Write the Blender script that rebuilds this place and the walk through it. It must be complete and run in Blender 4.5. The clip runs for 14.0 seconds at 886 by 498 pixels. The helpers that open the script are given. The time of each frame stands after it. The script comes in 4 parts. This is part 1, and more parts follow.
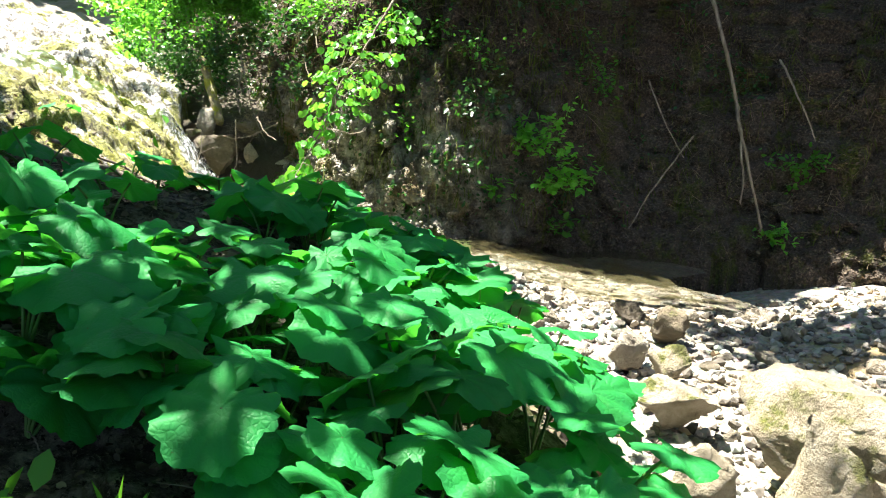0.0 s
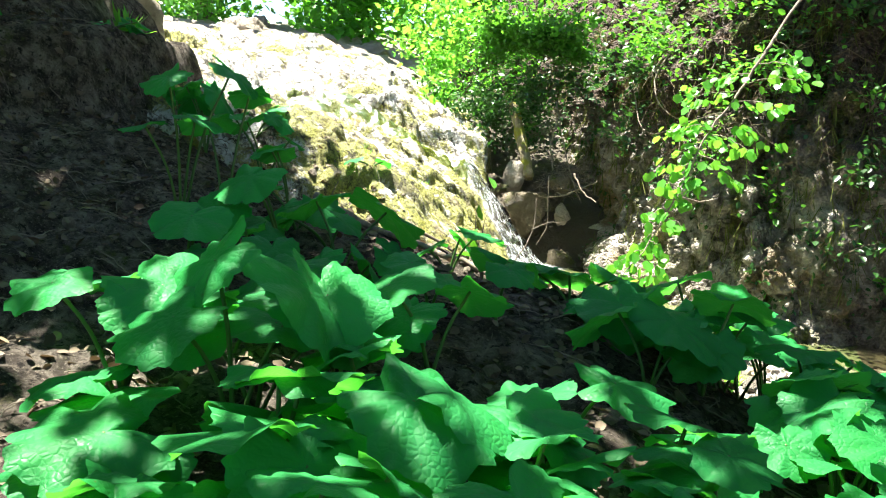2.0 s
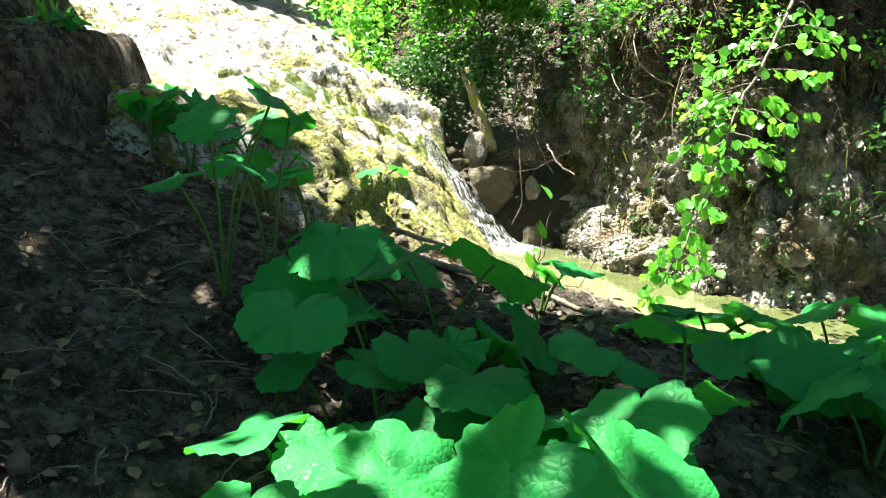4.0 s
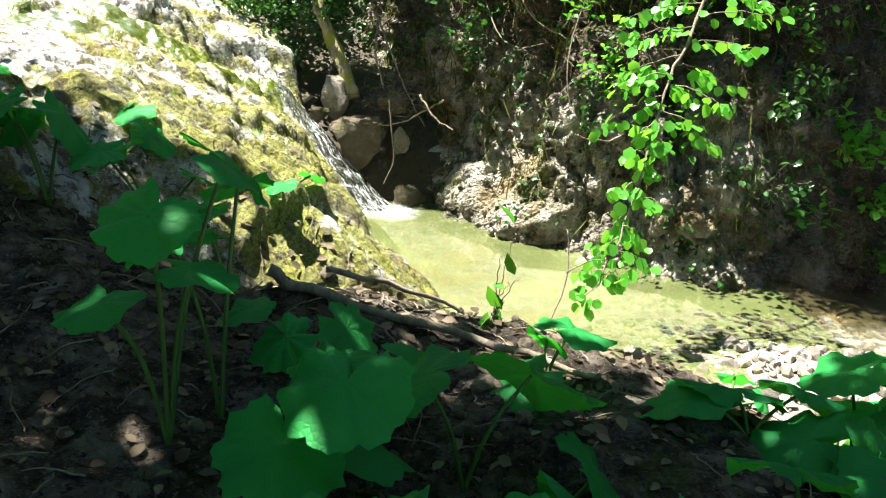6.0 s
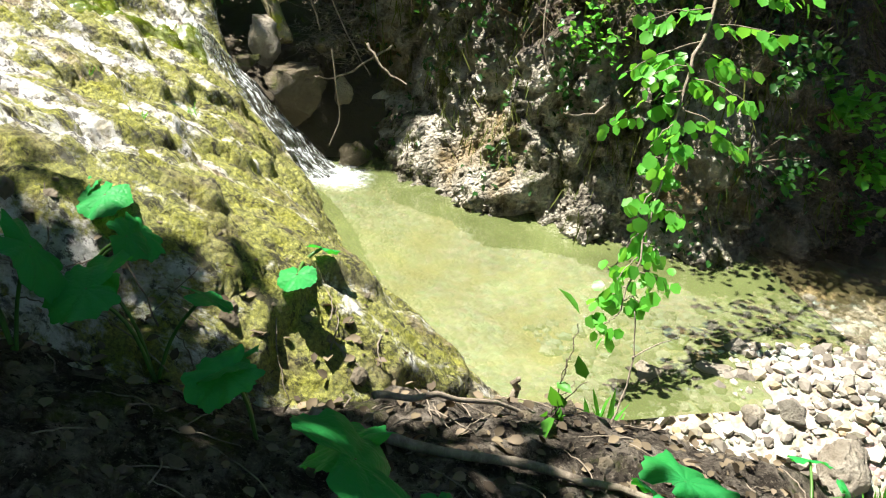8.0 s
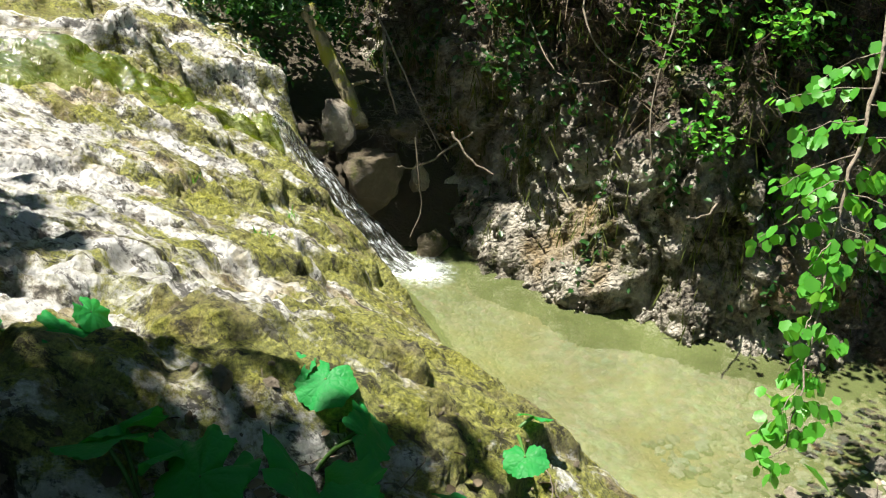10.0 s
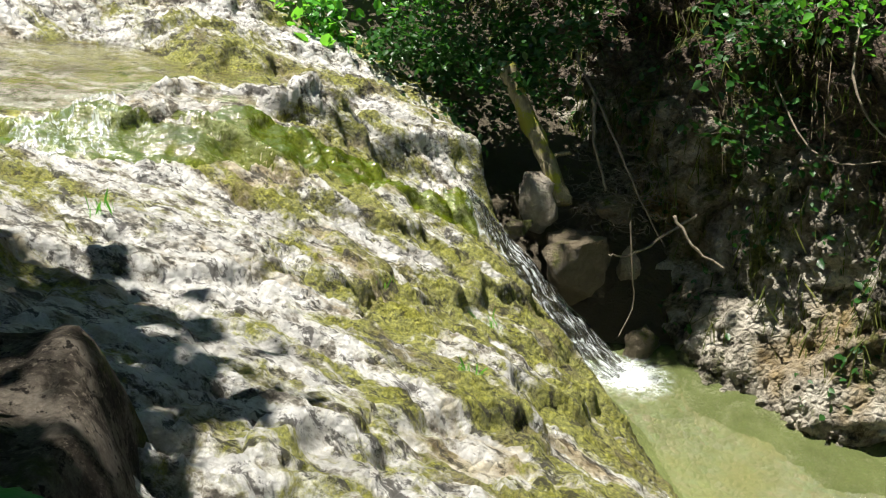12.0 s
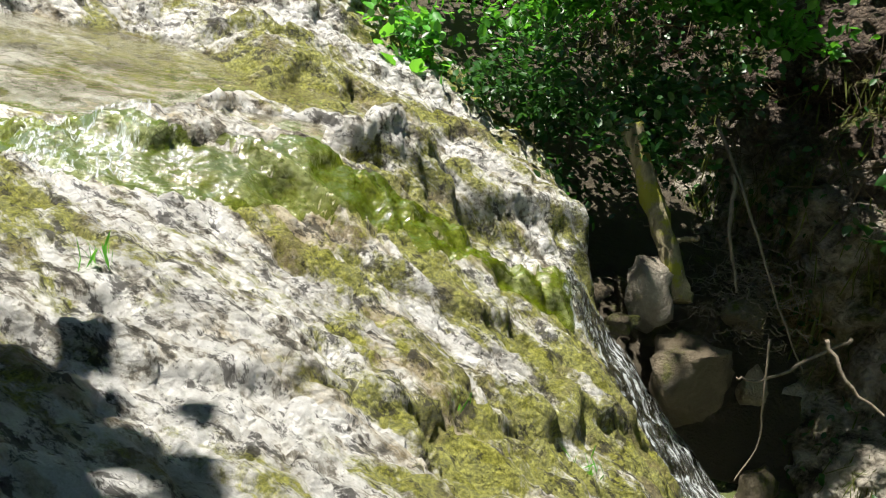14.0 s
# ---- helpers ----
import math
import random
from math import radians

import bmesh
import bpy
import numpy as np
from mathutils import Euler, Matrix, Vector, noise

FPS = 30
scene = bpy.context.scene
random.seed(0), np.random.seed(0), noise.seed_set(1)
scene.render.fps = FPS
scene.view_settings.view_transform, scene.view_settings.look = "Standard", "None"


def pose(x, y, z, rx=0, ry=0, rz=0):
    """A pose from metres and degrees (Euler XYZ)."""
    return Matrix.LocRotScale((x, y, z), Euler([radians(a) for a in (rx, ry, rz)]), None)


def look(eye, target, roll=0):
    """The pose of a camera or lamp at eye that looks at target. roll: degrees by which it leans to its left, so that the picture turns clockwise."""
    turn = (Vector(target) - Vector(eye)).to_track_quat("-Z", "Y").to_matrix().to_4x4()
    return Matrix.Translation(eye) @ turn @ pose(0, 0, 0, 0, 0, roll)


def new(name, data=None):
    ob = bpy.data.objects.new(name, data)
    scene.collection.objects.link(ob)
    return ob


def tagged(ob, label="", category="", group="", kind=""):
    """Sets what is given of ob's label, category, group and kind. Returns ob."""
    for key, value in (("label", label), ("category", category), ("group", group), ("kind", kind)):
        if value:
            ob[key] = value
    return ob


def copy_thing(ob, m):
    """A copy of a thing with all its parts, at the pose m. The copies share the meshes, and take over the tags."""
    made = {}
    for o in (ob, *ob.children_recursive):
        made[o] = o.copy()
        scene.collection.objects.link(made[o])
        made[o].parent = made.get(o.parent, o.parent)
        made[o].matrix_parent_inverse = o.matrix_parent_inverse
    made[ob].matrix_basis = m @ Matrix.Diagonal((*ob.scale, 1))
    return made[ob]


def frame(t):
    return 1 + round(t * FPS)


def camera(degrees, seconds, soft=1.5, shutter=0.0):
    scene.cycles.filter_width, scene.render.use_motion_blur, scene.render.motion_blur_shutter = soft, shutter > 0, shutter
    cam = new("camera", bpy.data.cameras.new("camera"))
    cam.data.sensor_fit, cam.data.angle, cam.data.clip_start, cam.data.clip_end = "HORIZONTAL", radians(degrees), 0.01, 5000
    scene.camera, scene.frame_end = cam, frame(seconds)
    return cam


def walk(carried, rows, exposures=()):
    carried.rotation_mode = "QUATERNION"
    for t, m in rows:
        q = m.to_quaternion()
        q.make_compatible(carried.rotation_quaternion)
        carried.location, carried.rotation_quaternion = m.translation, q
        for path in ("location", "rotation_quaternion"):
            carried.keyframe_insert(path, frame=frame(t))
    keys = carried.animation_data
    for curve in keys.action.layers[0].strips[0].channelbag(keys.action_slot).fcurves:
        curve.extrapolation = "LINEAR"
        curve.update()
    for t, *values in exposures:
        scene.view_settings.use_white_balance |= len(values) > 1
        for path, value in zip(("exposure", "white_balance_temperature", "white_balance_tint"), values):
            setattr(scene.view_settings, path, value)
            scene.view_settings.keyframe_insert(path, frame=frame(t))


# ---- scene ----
cam = camera(52.9, 14.0, soft=1.1)
PATH = [
    (0, (-0.042, -0.051, 1.537), (-0.003, 1.914, 1.167), 4.6),
    (0.5, (-0.169, 0.344, 1.543), (-0.342, 2.305, 1.195), 5.4),
    (1, (-0.338, 0.796, 1.585), (-0.735, 2.737, 1.312), 3.8),
    (1.5, (-0.566, 1.142, 1.576), (-1.05, 3.061, 1.289), 4.4),
    (2, (-0.773, 1.428, 1.537), (-1.319, 3.324, 1.211), 5.6),
    (2.2, (-0.848, 1.533, 1.528), (-1.376, 3.433, 1.198), 4.3),
    (4.3, (-1.915, 2.113, 1.822), (-2.028, 4.053, 1.349), 2.3),
    (4.5, (-1.978, 2.25, 1.862), (-1.92, 4.187, 1.366), 3.3),
    (5, (-2.183, 2.557, 1.92), (-1.952, 4.471, 1.385), 1.1),
    (5.5, (-2.28, 2.661, 2.057), (-2.04, 4.554, 1.458), 2.6),
    (6, (-2.501, 2.785, 2.099), (-2.274, 4.665, 1.454), 4.6),
    (6.5, (-2.69, 2.967, 2.267), (-2.414, 4.818, 1.564), 3.9),
    (7, (-2.751, 3.244, 2.337), (-2.412, 5.052, 1.55), 1.6),
    (7.2, (-2.781, 3.359, 2.402), (-2.412, 5.137, 1.561), 2.6),
    (9.3, (-3.527, 4.185, 2.703), (-2.916, 5.838, 1.757), 7.6),
    (9.5, (-3.589, 4.255, 2.707), (-2.979, 5.924, 1.789), 7.6),
    (10, (-3.722, 4.369, 2.772), (-3.13, 6.078, 1.917), 7.1),
    (10.5, (-3.802, 4.704, 2.661), (-3.282, 6.463, 1.863), 7.4),
    (11, (-3.846, 4.999, 2.726), (-3.466, 6.788, 1.917), 4.9),
    (11.5, (-3.874, 5.099, 2.779), (-3.561, 6.893, 1.951), 4.0),
    (12, (-3.854, 5.287, 2.754), (-3.584, 7.088, 1.925), 4.8),
    (12.5, (-3.849, 5.488, 2.753), (-3.626, 7.289, 1.912), 6.0),
    (13, (-3.827, 5.689, 2.727), (-3.573, 7.469, 1.85), 7.3),
    (13.5, (-3.777, 5.877, 2.65), (-3.576, 7.691, 1.833), 8.4),
    (14, (-3.914, 6.262, 2.571), (-3.767, 8.095, 1.784), 10.8),
]
walk(cam, [(t, look(eye, target, roll)) for t, eye, target, roll in PATH],
     exposures=[(0.0, 2.7), (0.5, 2.85), (2.2, 2.85), (4.5, 2.7), (6.0, 2.42), (7.2, 2.2), (9.5, 1.65), (12.0, 1.3), (14.0, 1.25)])

# ---- world and sun ----
SUN_FROM = Vector((-0.36, 0.17, 0.92)).normalized()
world = bpy.data.worlds.new("sky")
scene.world = world
world.use_nodes = True
wn = world.node_tree.nodes
sky = wn.new("ShaderNodeTexSky")
sky.sky_type, sky.sun_disc = "NISHITA", False
sky.air_density, sky.dust_density = 0.6, 0.3
sky.sun_elevation = math.asin(SUN_FROM.z)
sky.sun_rotation = math.atan2(SUN_FROM.x, SUN_FROM.y)
world.node_tree.links.new(sky.outputs[0], wn["Background"].inputs[0])
wn["Background"].inputs[1].default_value = 0.05
sun = new("sun", bpy.data.lights.new("sun", "SUN"))
sun.data.energy, sun.data.angle, sun.data.color = 5.0, radians(0.5), (1.0, 0.95, 0.86)
sun.matrix_world = look((0, 0, 30), Vector((0, 0, 30)) - SUN_FROM)

# ---- materials ----


class Mat:
    """A node material, built step by step."""

    def __init__(self, name):
        self.m = bpy.data.materials.new(name)
        self.m.use_nodes = True
        self.t = self.m.node_tree
        self.b = self.t.nodes["Principled BSDF"]
        self.pos = self.t.nodes.new("ShaderNodeNewGeometry").outputs["Position"]

    def put(self, a, b):
        self.t.links.new(a, b)

    def noise(self, scale, detail=6.0, rough=0.6, dist=0.0, squash=(1, 1, 1), turn=0.0):
        mp = self.t.nodes.new("ShaderNodeMapping")
        mp.vector_type = "TEXTURE"
        mp.inputs["Rotation"].default_value = (0, 0, turn)
        mp.inputs["Scale"].default_value = tuple(1 / q for q in squash)
        n = self.t.nodes.new("ShaderNodeTexNoise")
        n.inputs["Scale"].default_value, n.inputs["Detail"].default_value = scale, detail
        n.inputs["Roughness"].default_value, n.inputs["Distortion"].default_value = rough, dist
        self.put(self.pos, mp.inputs[0])
        self.put(mp.outputs[0], n.inputs["Vector"])
        return n.outputs[0]

    def voronoi(self, scale, feature="F1", out=0):
        n = self.t.nodes.new("ShaderNodeTexVoronoi")
        n.feature = feature
        n.inputs["Scale"].default_value = scale
        self.put(self.pos, n.inputs["Vector"])
        return n.outputs[out]

    def ramp(self, fac, *stops):
        r = self.t.nodes.new("ShaderNodeValToRGB")
        e = r.color_ramp.elements
        while len(e) < len(stops):
            e.new(0.5)
        for el, (p, c) in zip(e, stops):
            el.position = p
            el.color = (*c, 1) if len(c) == 3 else c
        self.put(fac, r.inputs[0])
        return r.outputs[0]

    def mask(self, fac, lo, hi):
        r = self.t.nodes.new("ShaderNodeMapRange")
        r.inputs["From Min"].default_value, r.inputs["From Max"].default_value = lo, hi
        self.put(fac, r.inputs[0])
        return r.outputs[0]

    def mix(self, fac, a, b, kind="MIX"):
        n = self.t.nodes.new("ShaderNodeMix")
        n.data_type, n.blend_type = "RGBA", kind
        for sock, v in ((n.inputs["Factor"], fac), (n.inputs["A"], a), (n.inputs["B"], b)):
            if isinstance(v, (int, float)):
                n.inputs[0].default_value = v
            elif isinstance(v, tuple):
                (n.inputs[6] if sock == n.inputs["A"] else n.inputs[7]).default_value = (*v, 1)
        if not isinstance(fac, (int, float)):
            self.put(fac, n.inputs[0])
        for v, idx in ((a, 6), (b, 7)):
            if isinstance(v, tuple):
                n.inputs[idx].default_value = (*v, 1)
            else:
                self.put(v, n.inputs[idx])
        return n.outputs[2]

    def math(self, op, a, b):
        n = self.t.nodes.new("ShaderNodeMath")
        n.operation = op
        for v, s in ((a, n.inputs[0]), (b, n.inputs[1])):
            if isinstance(v, (int, float)):
                s.default_value = v
            else:
                self.put(v, s)
        return n.outputs[0]

    def island(self):
        return self.t.nodes.new("ShaderNodeNewGeometry").outputs["Random Per Island"]

    def rand(self):
        return self.t.nodes.new("ShaderNodeObjectInfo").outputs["Random"]

    def upness(self):
        n = self.t.nodes.new("ShaderNodeSeparateXYZ")
        g = self.t.nodes.new("ShaderNodeNewGeometry")
        self.put(g.outputs["Normal"], n.inputs[0])
        return n.outputs[2]

    def done(self, colour, rough=0.85, bump=None, strength=0.5, dist=0.02, gloss=0.5):
        if isinstance(colour, tuple):
            self.b.inputs["Base Color"].default_value = (*colour, 1)
        else:
            self.put(colour, self.b.inputs["Base Color"])
        if isinstance(rough, (int, float)):
            self.b.inputs["Roughness"].default_value = rough
        else:
            self.put(rough, self.b.inputs["Roughness"])
        self.b.inputs["Specular IOR Level"].default_value = gloss
        if bump is not None:
            n = self.t.nodes.new("ShaderNodeBump")
            n.inputs["Strength"].default_value, n.inputs["Distance"].default_value = strength, dist
            self.put(bump, n.inputs["Height"])
            self.put(n.outputs[0], self.b.inputs["Normal"])
        return self.m

    def thin(self, colour, share):
        """Lets light through a leaf."""
        tr = self.t.nodes.new("ShaderNodeBsdfTranslucent")
        mx = self.t.nodes.new("ShaderNodeMixShader")
        if isinstance(colour, tuple):
            tr.inputs[0].default_value = (*colour, 1)
        else:
            self.put(colour, tr.inputs[0])
        mx.inputs[0].default_value = share
        self.put(self.b.outputs[0], mx.inputs[1])
        self.put(tr.outputs[0], mx.inputs[2])
        self.put(mx.outputs[0], self.t.nodes["Material Output"].inputs[0])
        return self.m


def slab_material():
    m = Mat("mossy_limestone")
    strike = -0.55
    grain = m.noise(9, 13, 0.72, 0.15, (0.75, 1.3, 1), strike)
    fine = m.noise(70, 8, 0.75)
    stone = m.ramp(grain, (0.36, (0.07, 0.062, 0.05)), (0.43, (0.36, 0.33, 0.27)), (0.465, (0.78, 0.76, 0.70)), (0.54, (0.92, 0.91, 0.88)))
    # grey weathering and ochre, water-borne stain
    grey = m.mask(m.noise(2.4, 9, 0.7, 0.4, (0.7, 1.4, 1), strike), 0.50, 0.60)
    stone = m.mix(m.math("MULTIPLY", grey, 0.45), stone, m.ramp(fine, (0.35, (0.12, 0.115, 0.105)), (0.65, (0.50, 0.48, 0.44))))
    ochre = m.mask(m.noise(1.7, 9, 0.68, 0.5, (0.6, 1.5, 1), strike), 0.54, 0.62)
    stone = m.mix(m.math("MULTIPLY", ochre, 0.8), stone, m.ramp(grain, (0.35, (0.16, 0.11, 0.04)), (0.5, (0.48, 0.38, 0.20)), (0.65, (0.74, 0.66, 0.43))))
    moss = m.ramp(fine, (0.32, (0.04, 0.046, 0.006)), (0.48, (0.24, 0.25, 0.02)), (0.66, (0.56, 0.55, 0.09)))
    moss = m.mix(m.mask(m.noise(4.5, 6, 0.6), 0.5, 0.68), moss, m.ramp(fine, (0.35, (0.07, 0.055, 0.02)), (0.65, (0.30, 0.25, 0.09))))
    sep = m.t.nodes.new("ShaderNodeSeparateXYZ")
    m.put(m.pos, sep.inputs[0])
    damp = m.math("MULTIPLY", m.mask(sep.outputs[0], -4.2, -2.5), 0.10)
    spread = m.math("ADD", m.noise(1.5, 14, 0.72, 0.5, (0.62, 1.5, 1), strike), damp)
    speck = m.math("MULTIPLY", m.math("SUBTRACT", m.noise(26, 8, 0.75), 0.5), 0.16)
    where = m.mask(m.math("ADD", spread, speck), 0.505, 0.565)
    col = m.mix(m.math("MULTIPLY", where, 0.93), stone, moss)
    dark = m.mask(m.noise(11, 10, 0.78, 0.3, (0.6, 1.5, 1), strike), 0.53, 0.575)
    col = m.mix(m.math("MULTIPLY", dark, 0.85), col, (0.03, 0.026, 0.019))
    col = m.mix(0.2, col, m.ramp(m.noise(160, 4, 0.8), (0.36, (0.35, 0.34, 0.32)), (0.58, (1, 1, 1))), "MULTIPLY")
    h = m.math("ADD", grain, m.math("MULTIPLY", fine, 0.40))
    h = m.math("ADD", h, m.math("MULTIPLY", m.voronoi(19, "DISTANCE_TO_EDGE"), 0.7))
    return m.done(col, m.mask(m.noise(3, 3), -0.1, 0.75), h, 1.0, 0.09, 0.4)


def rock_material(name, lo, mid, hi, moss=0.0, scale=6.0):
    m = Mat(name)
    g = m.noise(scale, 10, 0.7)
    f = m.noise(scale * 9, 5, 0.7)
    col = m.ramp(g, (0.3, lo), (0.5, mid), (0.7, hi))
    col = m.mix(m.mask(m.rand(), -0.5, 2.0), col, (0.30, 0.24, 0.15))
    if moss:
        w = m.math("MULTIPLY", m.mask(m.noise(scale * 0.6, 7, 0.7), 0.62 - 0.2 * moss, 0.7 - 0.2 * moss), m.mask(m.upness(), -0.4, 0.5))
        col = m.mix(w, col, m.ramp(f, (0.3, (0.04, 0.05, 0.008)), (0.7, (0.19, 0.20, 0.03))))
    crack = m.math("MULTIPLY", m.voronoi(scale * 1.6, "DISTANCE_TO_EDGE"), 0.5)
    return m.done(col, m.mask(m.noise(scale, 4), -0.2, 0.8), m.math("ADD", m.math("ADD", g, crack), m.math("MULTIPLY", f, 0.6)), 1.0, 0.09, 0.4)


def cliff_material():
    m = Mat("cliff_rock_and_soil")
    g = m.noise(5, 11, 0.72, 0.3, (1, 1, 0.7))
    f = m.noise(45, 6, 0.7)
    rock = m.ramp(g, (0.38, (0.02, 0.017, 0.012)), (0.44, (0.17, 0.15, 0.115)), (0.51, (0.34, 0.31, 0.25)), (0.64, (0.56, 0.52, 0.44)))
    rock = m.mix(m.mask(m.noise(1.4, 5), 0.55, 0.7), rock, (0.24, 0.17, 0.07))
    sep = m.t.nodes.new("ShaderNodeSeparateXYZ")
    m.put(m.pos, sep.inputs[0])
    high = m.mask(m.math("ADD", sep.outputs[2], m.math("MULTIPLY", m.noise(1.2, 5), 2.2)), 1.9, 2.8)
    high = m.math("MAXIMUM", high, m.math("MULTIPLY", m.mask(m.math("ADD", sep.outputs[0], m.math("MULTIPLY", m.noise(1.6, 6), 1.6)), 0.7, 1.8), 0.92))
    soil = m.ramp(f, (0.3, (0.018, 0.012, 0.007)), (0.52, (0.065, 0.044, 0.03)), (0.70, (0.24, 0.18, 0.13)))
    col = m.mix(high, rock, soil)
    moss = m.mask(m.noise(2.2, 7, 0.7, 0.2, (1.4, 1.4, 0.5)), 0.54, 0.62)
    col = m.mix(moss, col, m.ramp(f, (0.3, (0.025, 0.035, 0.006)), (0.7, (0.14, 0.15, 0.025))))
    h = m.math("ADD", g, m.math("MULTIPLY", f, 0.3))
    h = m.math("ADD", h, m.math("MULTIPLY", m.voronoi(9, "DISTANCE_TO_EDGE"), 0.7))
    h = m.math("ADD", h, m.math("MULTIPLY", m.voronoi(24, "DISTANCE_TO_EDGE"), 0.8))
    return m.done(col, 0.8, h, 1.0, 0.10, 0.35)


def soil_material():
    m = Mat("leaf_litter_soil")
    g = m.noise(9, 12, 0.74, 0.3)
    f = m.noise(70, 8, 0.78)
    col = m.ramp(g, (0.36, (0.012, 0.009, 0.006)), (0.47, (0.06, 0.048, 0.036)), (0.56, (0.17, 0.145, 0.115)), (0.68, (0.30, 0.265, 0.22)))
    col = m.mix(m.mask(f, 0.55, 0.66), col, (0.33, 0.28, 0.22))
    col = m.mix(m.mask(m.noise(34, 6, 0.7), 0.56, 0.62), col, (0.012, 0.009, 0.006))
    col = m.mix(m.mask(m.noise(2.0, 9, 0.72), 0.57, 0.64), col, m.ramp(f, (0.35, (0.02, 0.03, 0.006)), (0.65, (0.12, 0.13, 0.03))))
    return m.done(col, 0.95, m.math("ADD", g, m.math("MULTIPLY", f, 0.6)), 1.0, 0.07, 0.2)


def gravel_material():
    m = Mat("gravel_bed")
    v = m.voronoi(22, "F1", 1)
    e = m.voronoi(22, "DISTANCE_TO_EDGE")
    col = m.ramp(m.noise(14, 6), (0.3, (0.16, 0.14, 0.11)), (0.7, (0.45, 0.41, 0.34)))
    col = m.mix(0.25, col, v, "MULTIPLY")
    col = m.mix(m.mask(m.noise(1.3, 6), 0.5, 0.62), col, (0.26, 0.19, 0.09))
    return m.done(col, 0.8, m.math("ADD", e, m.math("MULTIPLY", m.noise(60), 0.2)), 0.9, 0.03)


def leaf_material(name, lo, hi, glow, share=0.35, gloss=0.35, rough=0.45, per="rand", scale=9.0):
    m = Mat(name)
    v = m.rand() if per == "rand" else m.island()
    col = m.mix(v, lo, hi)
    col = m.mix(m.mask(m.noise(scale, 4, 0.6), 0.35, 0.75), col, m.mix(0.55, col, (1, 1, 0.6), "MULTIPLY"))
    m.done(col, rough, m.noise(scale * 3, 4), 0.25, 0.01, gloss)
    return m.thin(m.mix(v, glow, tuple(c * 0.75 for c in glow)), share)


def wood_material(name, lo, hi, moss=0.0):
    m = Mat(name)
    g = m.noise(14, 8, 0.7, 0.5, (2, 2, 0.35))
    col = m.ramp(g, (0.3, lo), (0.7, hi))
    if moss:
        col = m.mix(m.mask(m.noise(6, 7, 0.7), 0.6 - 0.2 * moss, 0.66 - 0.15 * moss), col, (0.24, 0.24, 0.03))
    return m.done(col, 0.9, g, 0.8, 0.02, 0.3)


def water_material(name, milk, share, ripple, rough=0.03, scale=(5.0, 18.0), tint=(0.93, 0.97, 0.90)):
    """Clouded water: clear water mixed with the pale silt that it carries."""
    m = Mat(name)
    m.b.inputs["IOR"].default_value = 1.33
    m.b.inputs["Transmission Weight"].default_value = 1.0
    h = m.math("ADD", m.noise(scale[0], 4, 0.55, 0.3), m.math("MULTIPLY", m.noise(scale[1], 3, 0.5), 0.35))
    m.done(tint, rough, h, ripple, 0.03, 0.5)
    d = m.t.nodes.new("ShaderNodeBsdfPrincipled")
    m.put(m.ramp(m.noise(1.6, 4, 0.6, 0.4), (0.3, tuple(c * 0.6 for c in milk)), (0.7, milk)), d.inputs["Base Color"])
    d.inputs["Roughness"].default_value = max(0.06, rough)
    d.inputs["Specular IOR Level"].default_value = 0.5
    m.put(m.b.inputs["Normal"].links[0].from_socket, d.inputs["Normal"])
    mx = m.t.nodes.new("ShaderNodeMixShader")
    mx.inputs[0].default_value = share
    m.put(m.b.outputs[0], mx.inputs[1])
    m.put(d.outputs[0], mx.inputs[2])
    m.put(mx.outputs[0], m.t.nodes["Material Output"].inputs[0])
    return m.m


def foam_material(name, squash, turn, lo, hi, middle=None, reach=0.3):
    """Broken white water; round a middle it thins out with distance."""
    m = Mat(name)
    g = m.noise(30, 8, 0.72, 0.8, squash, turn)
    cover = m.mask(g, lo, hi)
    if middle:
        far = m.t.nodes.new("ShaderNodeVectorMath")
        far.operation = "DISTANCE"
        far.inputs[1].default_value = middle
        m.put(m.pos, far.inputs[0])
        thick = m.mask(far.outputs["Value"], reach, 0.05)
        cover = m.math("MULTIPLY", m.mask(m.math("ADD", g, m.math("MULTIPLY", thick, 0.22)), 0.50, 0.70), thick)
    tr = m.t.nodes.new("ShaderNodeBsdfTransparent")
    mx = m.t.nodes.new("ShaderNodeMixShader")
    m.done((0.80, 0.86, 0.88), 0.35, g, 0.9, 0.03, 0.5)
    m.put(cover, mx.inputs[0])
    m.put(tr.outputs[0], mx.inputs[1])
    m.put(m.b.outputs[0], mx.inputs[2])
    m.put(mx.outputs[0], m.t.nodes["Material Output"].inputs[0])
    return m.m


M_SLAB, M_CLIFF, M_SOIL, M_GRAVEL = slab_material(), cliff_material(), soil_material(), gravel_material()
M_PALE = rock_material("pale_sunlit_limestone", (0.30, 0.27, 0.22), (0.60, 0.56, 0.49), (0.80, 0.77, 0.70), 0.15, 4.0)
# Near-black base colour stands in for the hollow's deep shade.
M_SHADEROCK = rock_material("shade_black_rock", (0.006, 0.005, 0.004), (0.014, 0.012, 0.009), (0.035, 0.03, 0.023), 0.1)
M_STONE = rock_material("pale_stream_stone", (0.16, 0.13, 0.10), (0.40, 0.36, 0.30), (0.62, 0.58, 0.50), 0.0)
M_BOULDER = rock_material("brown_boulder", (0.022, 0.018, 0.013), (0.075, 0.06, 0.042), (0.24, 0.205, 0.15), 0.5)
M_EARTHSTONE = rock_material("earthy_stone", (0.03, 0.025, 0.02), (0.13, 0.11, 0.085), (0.32, 0.28, 0.23), 0.0, 9.0)
M_GREYSTONE = rock_material("grey_stream_stone", (0.07, 0.068, 0.06), (0.17, 0.165, 0.145), (0.36, 0.345, 0.30), 0.0)
